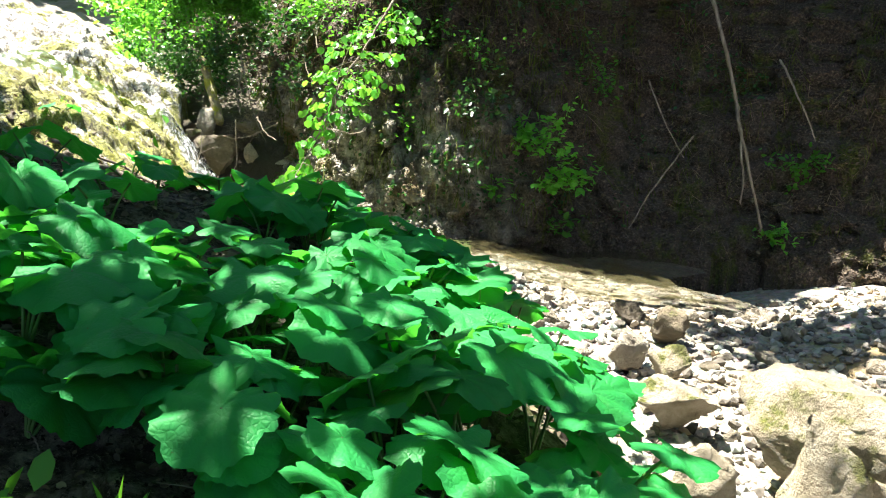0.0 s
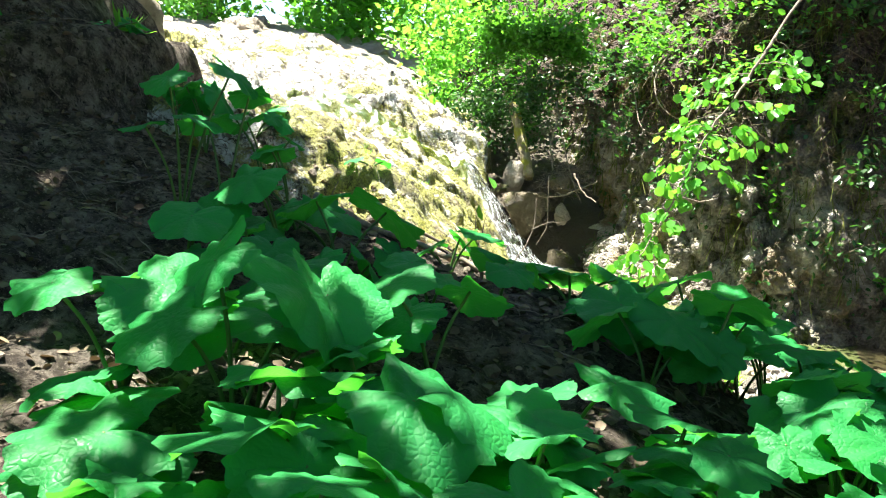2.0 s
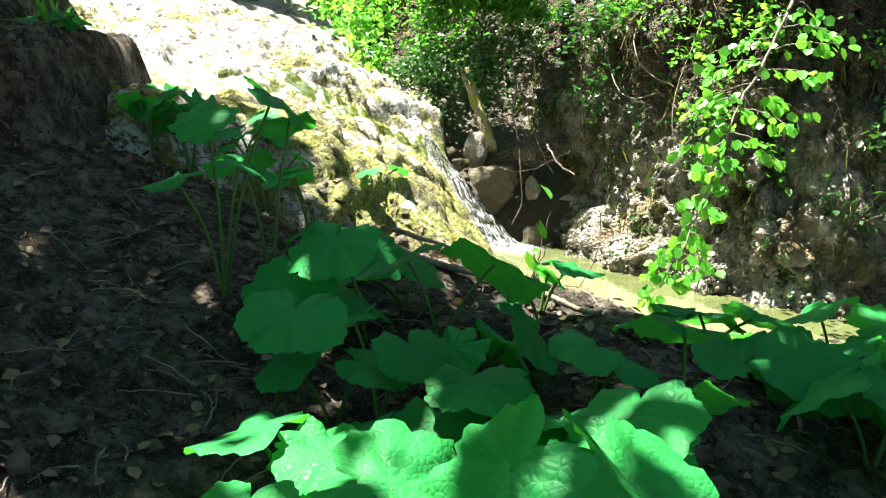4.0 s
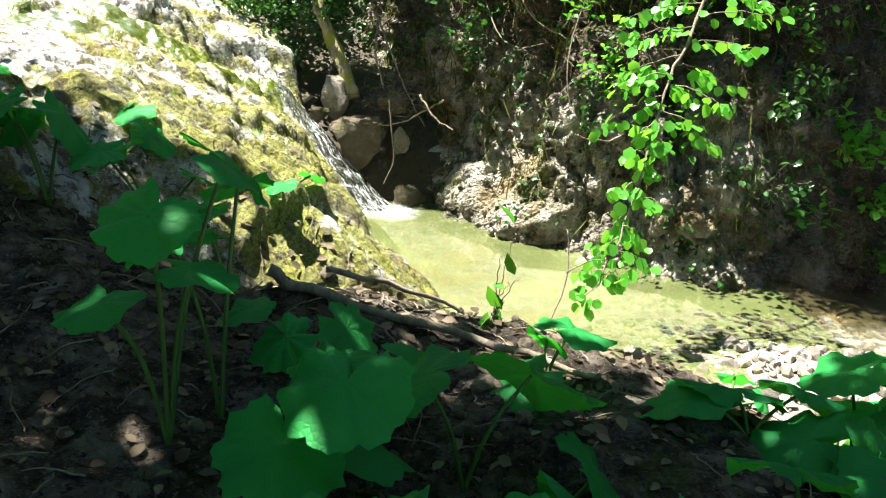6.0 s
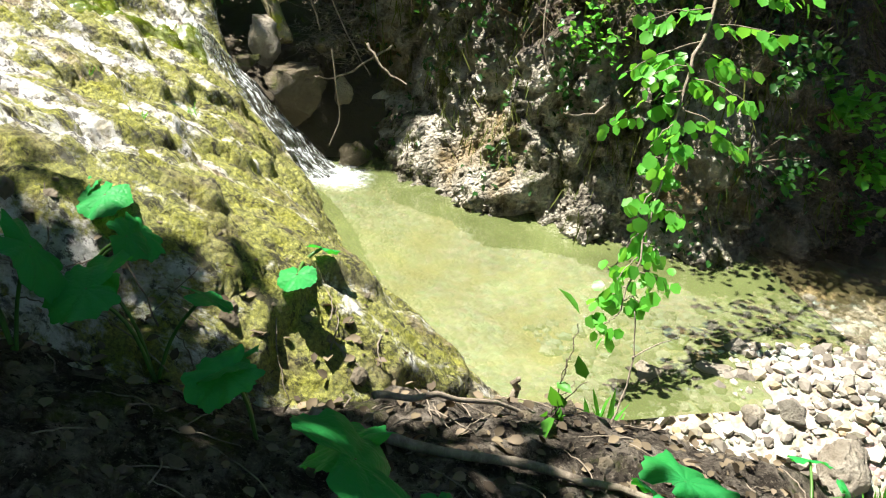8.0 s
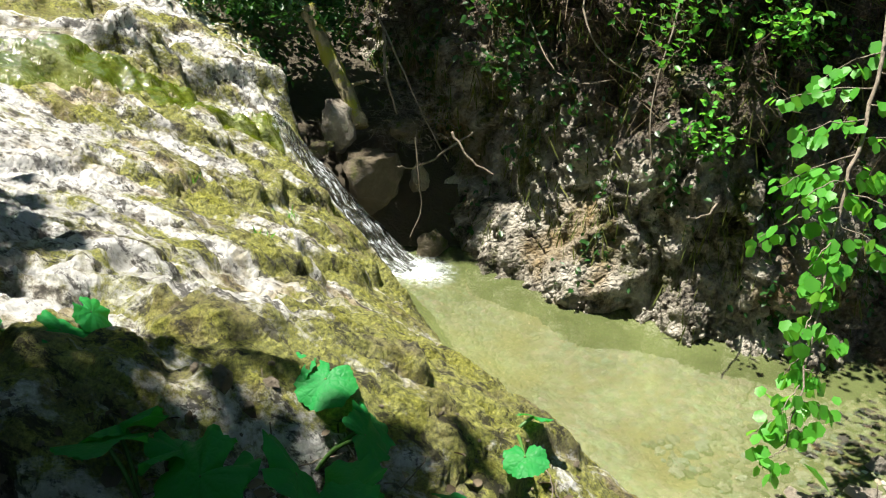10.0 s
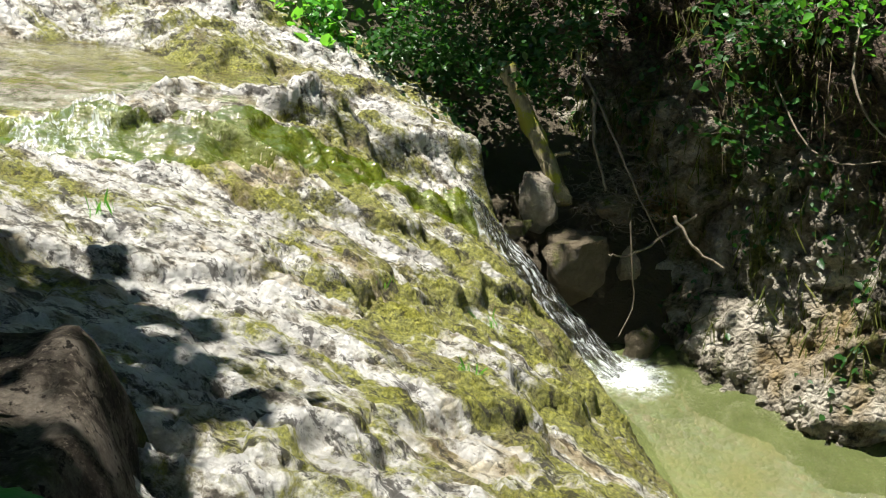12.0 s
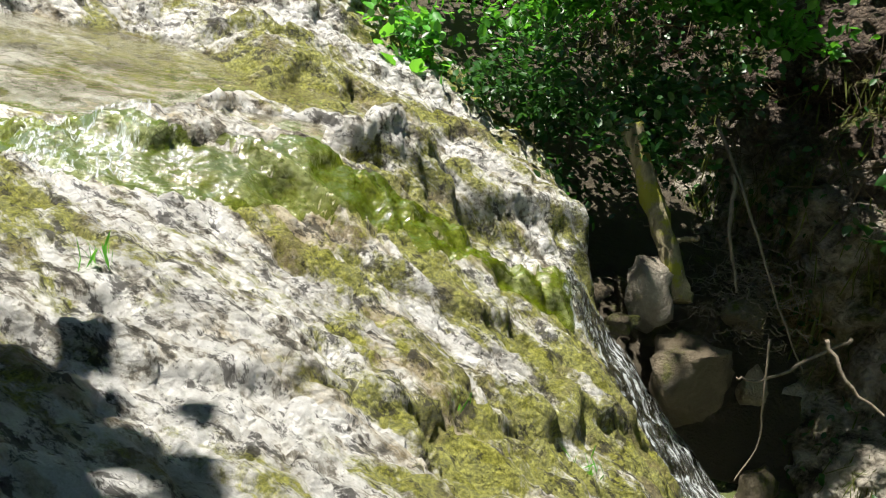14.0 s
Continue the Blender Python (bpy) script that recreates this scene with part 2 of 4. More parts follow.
M_MOSSY = rock_material("mossy_boulder", (0.12, 0.10, 0.06), (0.44, 0.39, 0.28), (0.72, 0.68, 0.57), 0.4)
def butterbur_material():
    """A soft green leaf with pale ribs fanning out from the stalk."""
    m = Mat("butterbur_leaf")
    v = m.rand()
    co = m.t.nodes.new("ShaderNodeSeparateXYZ")
    m.put(m.t.nodes.new("ShaderNodeTexCoord").outputs["Object"], co.inputs[0])
    x, y = co.outputs[0], co.outputs[1]
    fan = m.math("MULTIPLY", m.math("ARCTAN2", x, y), 4.5)
    ribs = m.mask(m.math("ABSOLUTE", m.math("SINE", fan, 0.0), 0.0), 0.10, 0.0)
    radius = m.math("SQRT", m.math("ADD", m.math("MULTIPLY", x, x), m.math("MULTIPLY", y, y)), 0.0)
    ribs = m.math("MULTIPLY", ribs, m.mask(radius, 1.0, 0.15))
    net = m.voronoi(55, "DISTANCE_TO_EDGE")
    col = m.mix(v, (0.014, 0.17, 0.045), (0.028, 0.30, 0.078))
    col = m.mix(m.mask(m.noise(7, 6, 0.65), 0.35, 0.75), col, m.mix(0.6, col, (1, 1, 0.55), "MULTIPLY"))
    col = m.mix(m.math("MULTIPLY", ribs, 0.45), col, (0.09, 0.34, 0.10))
    col = m.mix(m.mask(m.noise(48, 4, 0.6), 0.70, 0.74), col, (0.10, 0.08, 0.03))
    h = m.math("ADD", m.mask(net, 0.0, 0.25), m.math("MULTIPLY", m.noise(20, 5), 1.2))
    m.done(col, m.mask(m.noise(16, 4), -0.1, 0.95), h, 0.22, 0.008, 0.22)
    return m.thin(m.mix(v, (0.08, 0.52, 0.035), (0.06, 0.42, 0.028)), 0.42)


M_BUTTER = butterbur_material()
M_STEM = leaf_material("green_stem", (0.05, 0.13, 0.03), (0.08, 0.17, 0.04), (0.10, 0.3, 0.03), 0.15)
M_LEAF = leaf_material("shrub_leaf", (0.03, 0.13, 0.012), (0.07, 0.24, 0.03), (0.16, 0.50, 0.03), 0.4, 0.4, 0.4, "island")
# Shrub leaf darkened in colour to carry the shade of cliff and hollow.
M_SHADELEAF = leaf_material("shade_dark_shrub_leaf", (0.012, 0.048, 0.010), (0.028, 0.10, 0.020), (0.06, 0.20, 0.02), 0.3, 0.5, 0.38, "island")
M_BRIGHT = leaf_material("fresh_leaf", (0.06, 0.26, 0.03), (0.10, 0.36, 0.05), (0.25, 0.65, 0.05), 0.45, 0.4, 0.4, "island")
M_FRINGE = leaf_material("hanging_moss_and_grass", (0.05, 0.07, 0.015), (0.14, 0.15, 0.04), (0.15, 0.2, 0.03), 0.3, 0.2, 0.8, "island")
M_DRY = leaf_material("dead_leaf", (0.10, 0.07, 0.045), (0.34, 0.27, 0.20), (0.3, 0.2, 0.1), 0.15, 0.2, 0.8, "island")
M_LITTER = leaf_material("brown_leaf_litter", (0.03, 0.022, 0.015), (0.19, 0.15, 0.11), (0.2, 0.13, 0.06), 0.1, 0.2, 0.8, "island")
M_BARK = wood_material("grey_bark", (0.05, 0.04, 0.03), (0.20, 0.16, 0.12))
M_LOG = wood_material("mossy_log_bark", (0.10, 0.085, 0.05), (0.36, 0.31, 0.19), 0.6)
M_TWIG = wood_material("bleached_twig", (0.09, 0.07, 0.05), (0.32, 0.27, 0.21))
M_POOL = water_material("silty_pool_water", (0.118, 0.142, 0.052), 0.80, 0.16)
M_STREAM = water_material("shallow_stream_water", (0.10, 0.09, 0.042), 0.45, 0.35)
M_FILM = water_material("thin_running_water", (0.095, 0.125, 0.004), 0.7, 0.45, 0.10, (22.0, 70.0), (0.72, 0.86, 0.35))
M_CHUTE = water_material("clear_chute_water", (0.03, 0.03, 0.012), 0.25, 0.6, 0.05, (22.0, 70.0))
M_FOAM = foam_material("white_water", (0.35, 1.6, 0.5), -0.75, 0.49, 0.68)
M_RIFFLE = foam_material("broken_riffle_water", (1.4, 0.5, 0.5), 0.15, 0.51, 0.66)
M_FROTH = foam_material("pool_froth", (1, 1, 1), 0.0, 0.4, 0.6, (-2.14, 9.32, 0.146), 0.28)

# ---- the lie of the land ----


def table(points):
    """A smooth run through a few (y, value) pairs."""
    ys, vs = [p[0] for p in points], [p[1] for p in points]

    def at(y):
        return (np.interp(y - 0.25, ys, vs) + np.interp(y, ys, vs) + np.interp(y + 0.25, ys, vs)) / 3
    return at


edge = table([(5.5, -1.45), (6.7, -1.88), (7.2, -2.0), (7.7, -2.16), (8.8, -2.26), (9.2, -2.28), (9.4, -2.42), (9.7, -2.70), (10.0, -2.94), (10.4, -3.02), (11.0, -3.12), (11.6, -3.4), (12.4, -4.0), (14, -4.6), (20, -6)])
toe = table([(-8, 1.6), (0, 1.0), (2, 0.95), (3.3, 0.85), (4.6, 0.5), (5.5, -0.2), (6.2, -1.0), (6.6, -1.6), (7.0, -2.3), (7.6, -3.4), (8.2, -5.0), (9, -7), (30, -9)])
bank_rise = table([(-8, 0.0), (0, 0.15), (2, 0.40), (4, 0.60), (6, 0.80), (8, 0.9)])
hollow = table([(-8, -0.45), (3, -0.25), (5.5, -0.12), (6.6, 0.02), (7.2, -0.15), (9.0, -0.25), (9.5, -0.1), (10.0, 0.45), (10.6, 0.8), (12, 1.4), (16, 2.4), (30, 6)])
PERM = np.random.RandomState(7).permutation(256)


def grain(x, y, scale, octaves=4, seed=0, ridged=False):
    """Value noise with octaves, about -1 to 1."""
    total, amp, norm = np.zeros_like(x), 1.0, 0.0
    for o in range(octaves):
        fx, fy = x * scale + 17.3 * (seed + o), y * scale - 9.1 * (seed + o)
        ix, iy = np.floor(fx).astype(int), np.floor(fy).astype(int)
        u, v = fx - ix, fy - iy
        u, v = u * u * (3 - 2 * u), v * v * (3 - 2 * v)

        def corner(a, b):
            return PERM[(PERM[(ix + a) & 255] + iy + b) & 255] / 127.5 - 1
        n = (corner(0, 0) * (1 - u) + corner(1, 0) * u) * (1 - v) + (corner(0, 1) * (1 - u) + corner(1, 1) * u) * v
        total += amp * ((1 - 2 * np.abs(n)) if ridged else n)
        norm += amp
        amp, scale = amp * 0.5, scale * 2.03
    return total / norm


def blocks(x, y, scale, seed, tilt=0.6):
    """Broken rock: a height for each block of a jittered lattice, tilted, and the nearness of the joints."""
    fx, fy = x * scale, y * scale
    ix, iy = np.floor(fx).astype(int), np.floor(fy).astype(int)
    best, second, level = np.full(fx.shape, 9.0), np.full(fx.shape, 9.0), np.zeros(fx.shape)
    for i in (-1, 0, 1):
        for j in (-1, 0, 1):
            cx, cy = ix + i, iy + j
            h = PERM[(PERM[(cx + seed) & 255] + cy) & 255]
            g, k, l = PERM[(h + 57) & 255], PERM[(h + 131) & 255], PERM[(h + 199) & 255]
            dx, dy = fx - cx - h / 255.0, fy - cy - g / 255.0
            d = np.hypot(dx, dy)
            top = k / 127.5 - 1 + tilt * ((l / 127.5 - 1) * dx + (PERM[(l + 11) & 255] / 127.5 - 1) * dy)
            near = d < best
            second = np.where(near, best, np.minimum(second, d))
            level = np.where(near, top, level)
            best = np.where(near, d, best)
    return level, np.exp(-(second - best) / 0.09)


def slab_height(x, y):
    d = edge(y) - x
    up = np.clip(y - 10.3, 0, 2.7) + 0.35 * np.maximum(0, y - 13.0)
    z = hollow(np.minimum(y, 9.6)) + 0.30 + 1.40 * (1 - np.exp(-np.maximum(d, -0.3) / 0.95)) + 0.22 * up
    shelf = np.clip((y - 9.65) / 0.45, 0, 1)
    z = z + shelf * (0.72 * np.exp(-np.maximum(d, 0) / 0.7) - 5.0 * np.maximum(0, -d - 0.02))
    z += 0.05 * grain(x, y, 1.1, 3, 3) * np.clip(d * 2, 0, 1)
    # bedding steps and broken blocks along the strike of the rock
    p, q = 0.85 * x - 0.53 * y, 0.53 * x + 0.85 * y
    w = grain(p * 0.6, q, 1.2, 4, 5)
    bed = z * 3.6 + 1.3 * q + 1.5 * w
    f = bed - np.floor(bed)
    step = np.clip((f - 0.89) / 0.11, 0, 1)
    z += (step * step * (3 - 2 * step) - f) * 0.085 * np.clip(d * 1.5, 0.2, 1)
    z += 0.040 * grain(p * 0.6, q * 1.3, 2.4, 4, 8)
    wp, wq = p + 0.16 * grain(x, y, 2.2, 3, 61), q + 0.12 * grain(x, y, 2.2, 3, 62)
    rugged = np.clip(0.8 + 0.9 * grain(x, y, 0.8, 3, 63), 0.35, 1.4)
    for scale, high, deep, seed in ((2.3, 0.040, 0.045, 3), (5.6, 0.030, 0.028, 17), (13.0, 0.015, 0.012, 29)):
        level, joint = blocks(wp * 0.62, wq * 1.25, scale, seed)
        z += (high * level - deep * joint) * rugged * np.clip(d * 2 + 0.3, 0.2, 1)
    z += 0.030 * grain(x * 0.8, y * 1.3, 8, 4, 2, True) * rugged + 0.010 * grain(x, y, 23, 2, 6, True)
    pit = np.clip(grain(p * 0.6, q * 1.4, 4.5, 3, 9) - 0.36, 0, 0.3)
    z -= 0.26 * pit
    # the ledge whose lip overlooks the run of water
    line = 9.92 + 0.22 * (x + 3.77) + 0.06 * grain(x, y, 2.5, 3, 4)
    ledge = np.clip((y - line) / 0.05, 0, 1) * np.clip((x + 4.35) * 2.5, 0, 1) * np.clip((line + 1.2 - y), 0, 1)
    z += 0.13 * ledge
    basin = np.clip(1.35 - ((x + 5.65) / 0.95) ** 2 - ((y - 10.35) / 0.95) ** 2, 0, 1)
    fade = 0.45 * np.maximum(0, 6.4 - y) + 0.5 * np.maximum(0, 6.3 - y)
    return z - 0.36 * basin - fade


def bank_height(x, y):
    d = toe(y) - x
    hill = np.maximum(0, -4.1 - x) * 0.75 * np.clip(8.6 - y + 0.2 * (x + 4.1), 0, 1) + np.maximum(0, -2.9 - x) * 0.15
    z = hollow(np.minimum(y, 7)) + 0.12 + (bank_rise(y) - 0.12) * (1 - np.exp(-np.maximum(d, -0.4) / 0.45)) + 0.11 * np.maximum(d, 0) + hill
    z = z - 0.42 * np.maximum(0, y - 5.75) * np.clip(x + 5.0, 0, 1)
    rise = np.clip((-4.0 - x + 0.10 * grain(x, y, 2.0, 3, 71)) / 0.35, 0, 1) * np.clip((y - 4.8) / 0.8, 0, 1) * np.clip((7.45 - y) / 0.4, 0, 1)
    z = z + np.maximum(0, 1.74 - z) * rise * rise * (3 - 2 * rise)
    return z + 0.16 * grain(x, y, 0.9, 3, 11) * np.clip(d, 0, 1) + 0.05 * grain(x, y, 4.5, 4, 12, True) + 0.012 * grain(x, y, 20, 3, 2)


def bed_height(x, y):
    pool = np.clip(1 - ((x + 1.55) ** 2 / 0.45 + (y - 8.3) ** 2 / 1.6), 0, 1)
    bar = np.clip(1 - ((x - 0.05) ** 2 / 1.1 + (y - 6.85) ** 2 / 0.75), 0, 1)
    down = np.maximum(0, x - 0.3) * -0.06
    z = hollow(y) + down - 0.15 * pool + 0.23 * bar + 0.05 * grain(x, y, 1.4, 3, 21) + 0.02 * grain(x, y, 9, 3, 22)
    right = np.maximum(0, x - 2.6 - 0.25 * grain(x, y, 0.7, 2, 3)) * 0.30
    return z + right + np.maximum(0, -y - 2) * 0.25


def mesh_object(name, verts, faces, mat, parent=None, smooth=True):
    me = bpy.data.meshes.new(name)
    me.from_pydata(verts, [], faces)
    if smooth:
        me.polygons.foreach_set("use_smooth", [True] * len(me.polygons))
    me.materials.append(mat)
    ob = new(name, me)
    if parent:
        ob.parent = parent
    return ob


def patch(name, fn, x0, x1, y0, y1, step, keep, mat, drop=0.0):
    """A sheet of land over a stretch of the plan."""
    xs, ys = np.arange(x0, x1 + step / 2, step), np.arange(y0, y1 + step / 2, step)
    gx, gy = np.meshgrid(xs, ys)
    gz = fn(gx, gy) - drop
    ok = keep(gx, gy)
    n = len(xs)
    ids = -np.ones(gx.size, int)
    cell = ok[:-1, :-1] & ok[1:, :-1] & ok[:-1, 1:] & ok[1:, 1:]
    r, c = np.nonzero(cell)
    quads = np.stack([r * n + c, r * n + c + 1, (r + 1) * n + c + 1, (r + 1) * n + c], 1)
    used = np.unique(quads)
    ids[used] = np.arange(len(used))
    pts = np.stack([gx.ravel(), gy.ravel(), gz.ravel()], 1)[used]
    return mesh_object(name, pts.tolist(), ids[quads].tolist(), mat)


def setting(ob, label):
    return tagged(ob, label, kind="structure")


setting(patch("ground", lambda x, y: np.full_like(x, -1.2) + 0.3 * grain(x, y, 0.05, 2, 1), -300, 300, -300, 300, 12, lambda x, y: x < 1e9, M_SOIL),
        "dark forest floor stretching away round the gully")
setting(patch("hollow_floor", bed_height, -4.6, -1.0, 9.52, 13, 0.04, lambda x, y: x > edge(y) - 0.5, M_SHADEROCK), "earth and rock of the hollow, coloured near black for its shade")
setting(patch("streambed", bed_height, -4.5, 9, -6, 9.56, 0.04, lambda x, y: x > np.minimum(edge(y), toe(y)) - 0.5, M_GRAVEL), "pale gravel and silt on the bed of the stream")
setting(patch("slab", slab_height, -8, -1.0, 5.4, 13, 0.016, lambda x, y: (x < edge(y) + np.where(y > 9.7, 0.30, 0.12)) & (slab_height(x, y) > bank_height(x, y) - 0.35), M_SLAB), "sloping limestone slab, patchy with yellow-green moss")
setting(patch("upper_bed", slab_height, -16, -3.4, 5.0, 26, 0.10, lambda x, y: (x < edge(y) + 1.5) & ((y > 12.9) | ((x < -7.9) & (y > 8.5))), M_PALE, 0.01), "pale rocky upper stream bed in full sun")
setting(patch("bank", bank_height, -6, 1.7, -2.5, 8.6, 0.03, lambda x, y: (x < toe(y) + 0.15), M_SOIL), "steep bank of dark soil, roots and leaf litter")
setting(patch("hillside", bank_height, -16, 1.7, -8, 9.6, 0.12, lambda x, y: (x < toe(y) + 0.1) & ((x < -5.9) | (y < -2.4)), M_SOIL), "shaded wooded hillside above the bank")

# ---- the cliff across the stream ----
FOOT = [(-9.0, 24.0), (-6.0, 17.0), (-3.6, 13.0), (-2.6, 11.2), (-2.0, 9.65), (-1.5, 8.85), (-1.1, 8.3), (-0.6, 7.9), (0.2, 7.75), (1.3, 8.1), (2.5, 8.5), (4.0, 8.0), (6.0, 5.5), (7.5, 1.0), (8.0, -6.0)]


def foot_line(step):
    """The cliff's foot as a rounded run of places and of ways into the rock."""
    p = np.array(FOOT)
    for _ in range(2):
        p = np.vstack([p[:1], np.stack([0.75 * p[:-1] + 0.25 * p[1:], 0.25 * p[:-1] + 0.75 * p[1:]], 1).reshape(-1, 2), p[-1:]])
    s = np.r_[0, np.cumsum(np.hypot(*np.diff(p, axis=0).T))]
    u = np.arange(0, s[-1], step)
    x, y = np.interp(u, s, p[:, 0]), np.interp(u, s, p[:, 1])
    tx, ty = np.gradient(x), np.gradient(y)
    k = np.hypot(tx, ty)
    return u, x, y, -ty / k, tx / k


def cliff_set(u, z, fine=True):
    """How far back the face lies at a height."""
    back = 0.10 + 0.28 * z + 0.10 * np.maximum(0, z - 1.2) ** 1.5
    back = back + 0.75 * np.clip((u - 19.8) / 1.4, 0, 1) * np.minimum(z, 0.75)  # a slope of earth at the foot, downstream
    back = back + 0.38 * grain(u, z, 0.55, 3, 31) * np.clip(z, 0, 1) + 0.12 * grain(u, z, 1.7, 3, 33, True)
    if fine:
        wu, wz = u + 0.10 * grain(u, z, 2.5, 3, 37) + 0.25 * z, z + 0.10 * grain(u, z, 2.5, 3, 38) - 0.12 * u
        for scale, high, deep, seed in ((1.6, 0.085, 0.05, 5), (3.7, 0.050, 0.045, 23), (8.5, 0.030, 0.028, 41)):
            level, joint = blocks(wu * 0.9, wz * 1.15, scale, seed, 0.9)
            back = back + high * level + deep * joint
        back = back + 0.030 * grain(u, z, 7, 4, 35, True) + 0.018 * grain(u, z, 22, 3, 36, True)
    return back


def cliff():
    u, x, y, nx, ny = foot_line(0.027)
    zs = np.r_[np.arange(-0.6, 2.8, 0.027), np.arange(2.8, 9, 0.12)]
    U, Z = np.meshgrid(u, zs)
    B = cliff_set(U, np.maximum(Z, 0))
    X, Y = x + nx * B, y + ny * B
    n = len(u)
    pts = np.stack([X.ravel(), Y.ravel(), Z.ravel()], 1).tolist()
    r, c = np.meshgrid(np.arange(len(zs) - 1), np.arange(n - 1), indexing="ij")
    q = np.stack([r * n + c, r * n + c + 1, (r + 1) * n + c + 1, (r + 1) * n + c], -1).reshape(-1, 4).tolist()
    return setting(mesh_object("cliff", pts, q, M_CLIFF), "dark, mossy rock and earth cliff across the stream")


cliff()
LINE = foot_line(0.05)


def on_cliff(px, z, out=0.0):
    """A place on the cliff's face over the foot nearest to the plan's x, and the way out of it."""
    u, x, y, nx, ny = LINE
    i = int(np.argmin(np.abs(x - px) + (y > 14) * 9 + (y < 3) * 9))
    b = float(cliff_set(np.array([u[i]]), np.array([max(z, 0.0)]))[0]) - out
    return Vector((x[i] + nx[i] * b, y[i] + ny[i] * b, z)), Vector((-nx[i], -ny[i], 0.25)).normalized()


def ground_many(a, b):
    z = bed_height(a, b)
    z = np.where(a < toe(b) + 0.1, np.maximum(z, bank_height(a, b)), z)
    return np.where((b > 5.6) & (a < edge(b) + 0.1), np.maximum(z, slab_height(a, b)), z)


def ground_z(x, y):
    return float(ground_many(np.array([x]), np.array([y]))[0])


# ---- water ----


def sheet(name, pts_fn, x0, x1, y0, y1, step, z, mat, label):
    ob = patch(name, lambda x, y: np.full_like(x, z) + 0.004 * grain(x, y, 5, 2, 41), x0, x1, y0, y1, step, pts_fn, mat)
    ob.visible_shadow = False
    return tagged(ob, label, kind="structure")


sheet("pool_water", lambda x, y: (x > edge(y) - 0.5) & (y > 6.55), -3.0, 0.35, 6.5, 10.2, 0.05, 0.13, M_POOL, "still, silty yellow-green pool water")
def riffle(x, y):
    f = np.clip((x - 0.35) / 1.0, 0, 1)
    return 0.132 - 0.10 * f * f * (3 - 2 * f) + 0.006 * grain(x, y, 6, 3, 41) * np.clip(x - 0.35, 0, 1)


tagged(patch("stream_water", riffle, 0.35, 3.0, 5.6, 9.6, 0.05, lambda x, y: (y > 6.75 - 0.2 * x + 0.25 * grain(x, y, 2, 2, 6)) & (x < 2.3 + 0.25 * np.sin(y * 5)), M_STREAM),
       "shallow stream water running over gravel", kind="structure").visible_shadow = False
sheet("upper_pool_water", lambda x, y: x < 9, -7.6, -4.2, 9.5, 12.0, 0.05, 1.475, M_STREAM, "shallow clear water above the slab")


def ribbon(name, path, mat, lift, label, seed=0):
    """A run of water laid over the slab along (x, y, half-width) stations."""
    p = np.array(path, float)
    for _ in range(3):
        p = np.vstack([p[:1], np.stack([0.75 * p[:-1] + 0.25 * p[1:], 0.25 * p[:-1] + 0.75 * p[1:]], 1).reshape(-1, 4), p[-1:]])
    s = np.r_[0, np.cumsum(np.hypot(*np.diff(p[:, :2], axis=0).T))]
    u = np.arange(0, s[-1], 0.02)
    x, y, w, low = (np.interp(u, s, p[:, i]) for i in range(4))
    tx, ty = np.gradient(x), np.gradient(y)
    k = np.hypot(tx, ty)
    v = np.linspace(-1, 1, 25)
    W = w[:, None] * (1 + 0.25 * grain(u[:, None] + 0 * v, 0 * u[:, None] + np.sign(v) * 3, 2.5, 3, seed))
    X, Y = x[:, None] - (ty / k)[:, None] * v * W, y[:, None] + (tx / k)[:, None] * v * W
    Z = np.maximum(slab_height(X, Y), low[:, None]) + lift * (1 - np.abs(v) ** 3) - 0.012 * np.abs(v) ** 3 + 0.02 * lift / 0.03 * grain(X, Y, 14, 3, 51)
    n = len(v)
    r, c = np.meshgrid(np.arange(len(u) - 1), np.arange(n - 1), indexing="ij")
    q = np.stack([r * n + c, r * n + c + 1, (r + 1) * n + c + 1, (r + 1) * n + c], -1).reshape(-1, 4).tolist()
    ob = mesh_object(name, np.stack([X.ravel(), Y.ravel(), Z.ravel()], 1).tolist(), q, mat)
    ob.visible_shadow = False
    return tagged(ob, label, kind="structure")


RUN = [(-5.5, 9.6, 0.26, 0), (-4.95, 9.3, 0.22, 0), (-4.52, 9.36, 0.17, 0), (-4.12, 9.52, 0.15, 0), (-3.74, 9.60, 0.14, 0), (-3.34, 9.74, 0.13, 0), (-3.0, 9.82, 0.12, 0.7)]
CHUTE = [(-3.06, 9.88, 0.08, 0.86), (-2.87, 9.84, 0.11, 0.72), (-2.69, 9.74, 0.12, 0.58), (-2.53, 9.62, 0.13, 0.42), (-2.38, 9.50, 0.15, 0.26), (-2.27, 9.41, 0.17, 0.14), (-2.16, 9.33, 0.17, 0.115)]
ribbon("slab_stream", RUN, M_FILM, 0.02, "thin clear water sliding over green algae", 1)
ribbon("upper_riffle", [(-5.2, 9.95, 0.34, 0), (-5.12, 9.68, 0.36, 0), (-5.05, 9.40, 0.33, 0), (-4.92, 9.12, 0.22, 0)], M_RIFFLE, 0.035, "white broken water spilling out of the upper pool", 5)
ribbon("chute_water", CHUTE, M_CHUTE, 0.03, "clear water sliding down the chute", 2)
ribbon("white_water", CHUTE, M_FOAM, 0.05, "white water tumbling into the pool", 2)

sheet("pool_foam", lambda x, y: ((x + 2.10) / 0.50) ** 2 + ((y - 9.28) / 0.40) ** 2 < 1, -2.7, -1.5, 8.8, 9.8, 0.02, 0.146, M_FROTH, "white foam where the fall meets the pool")

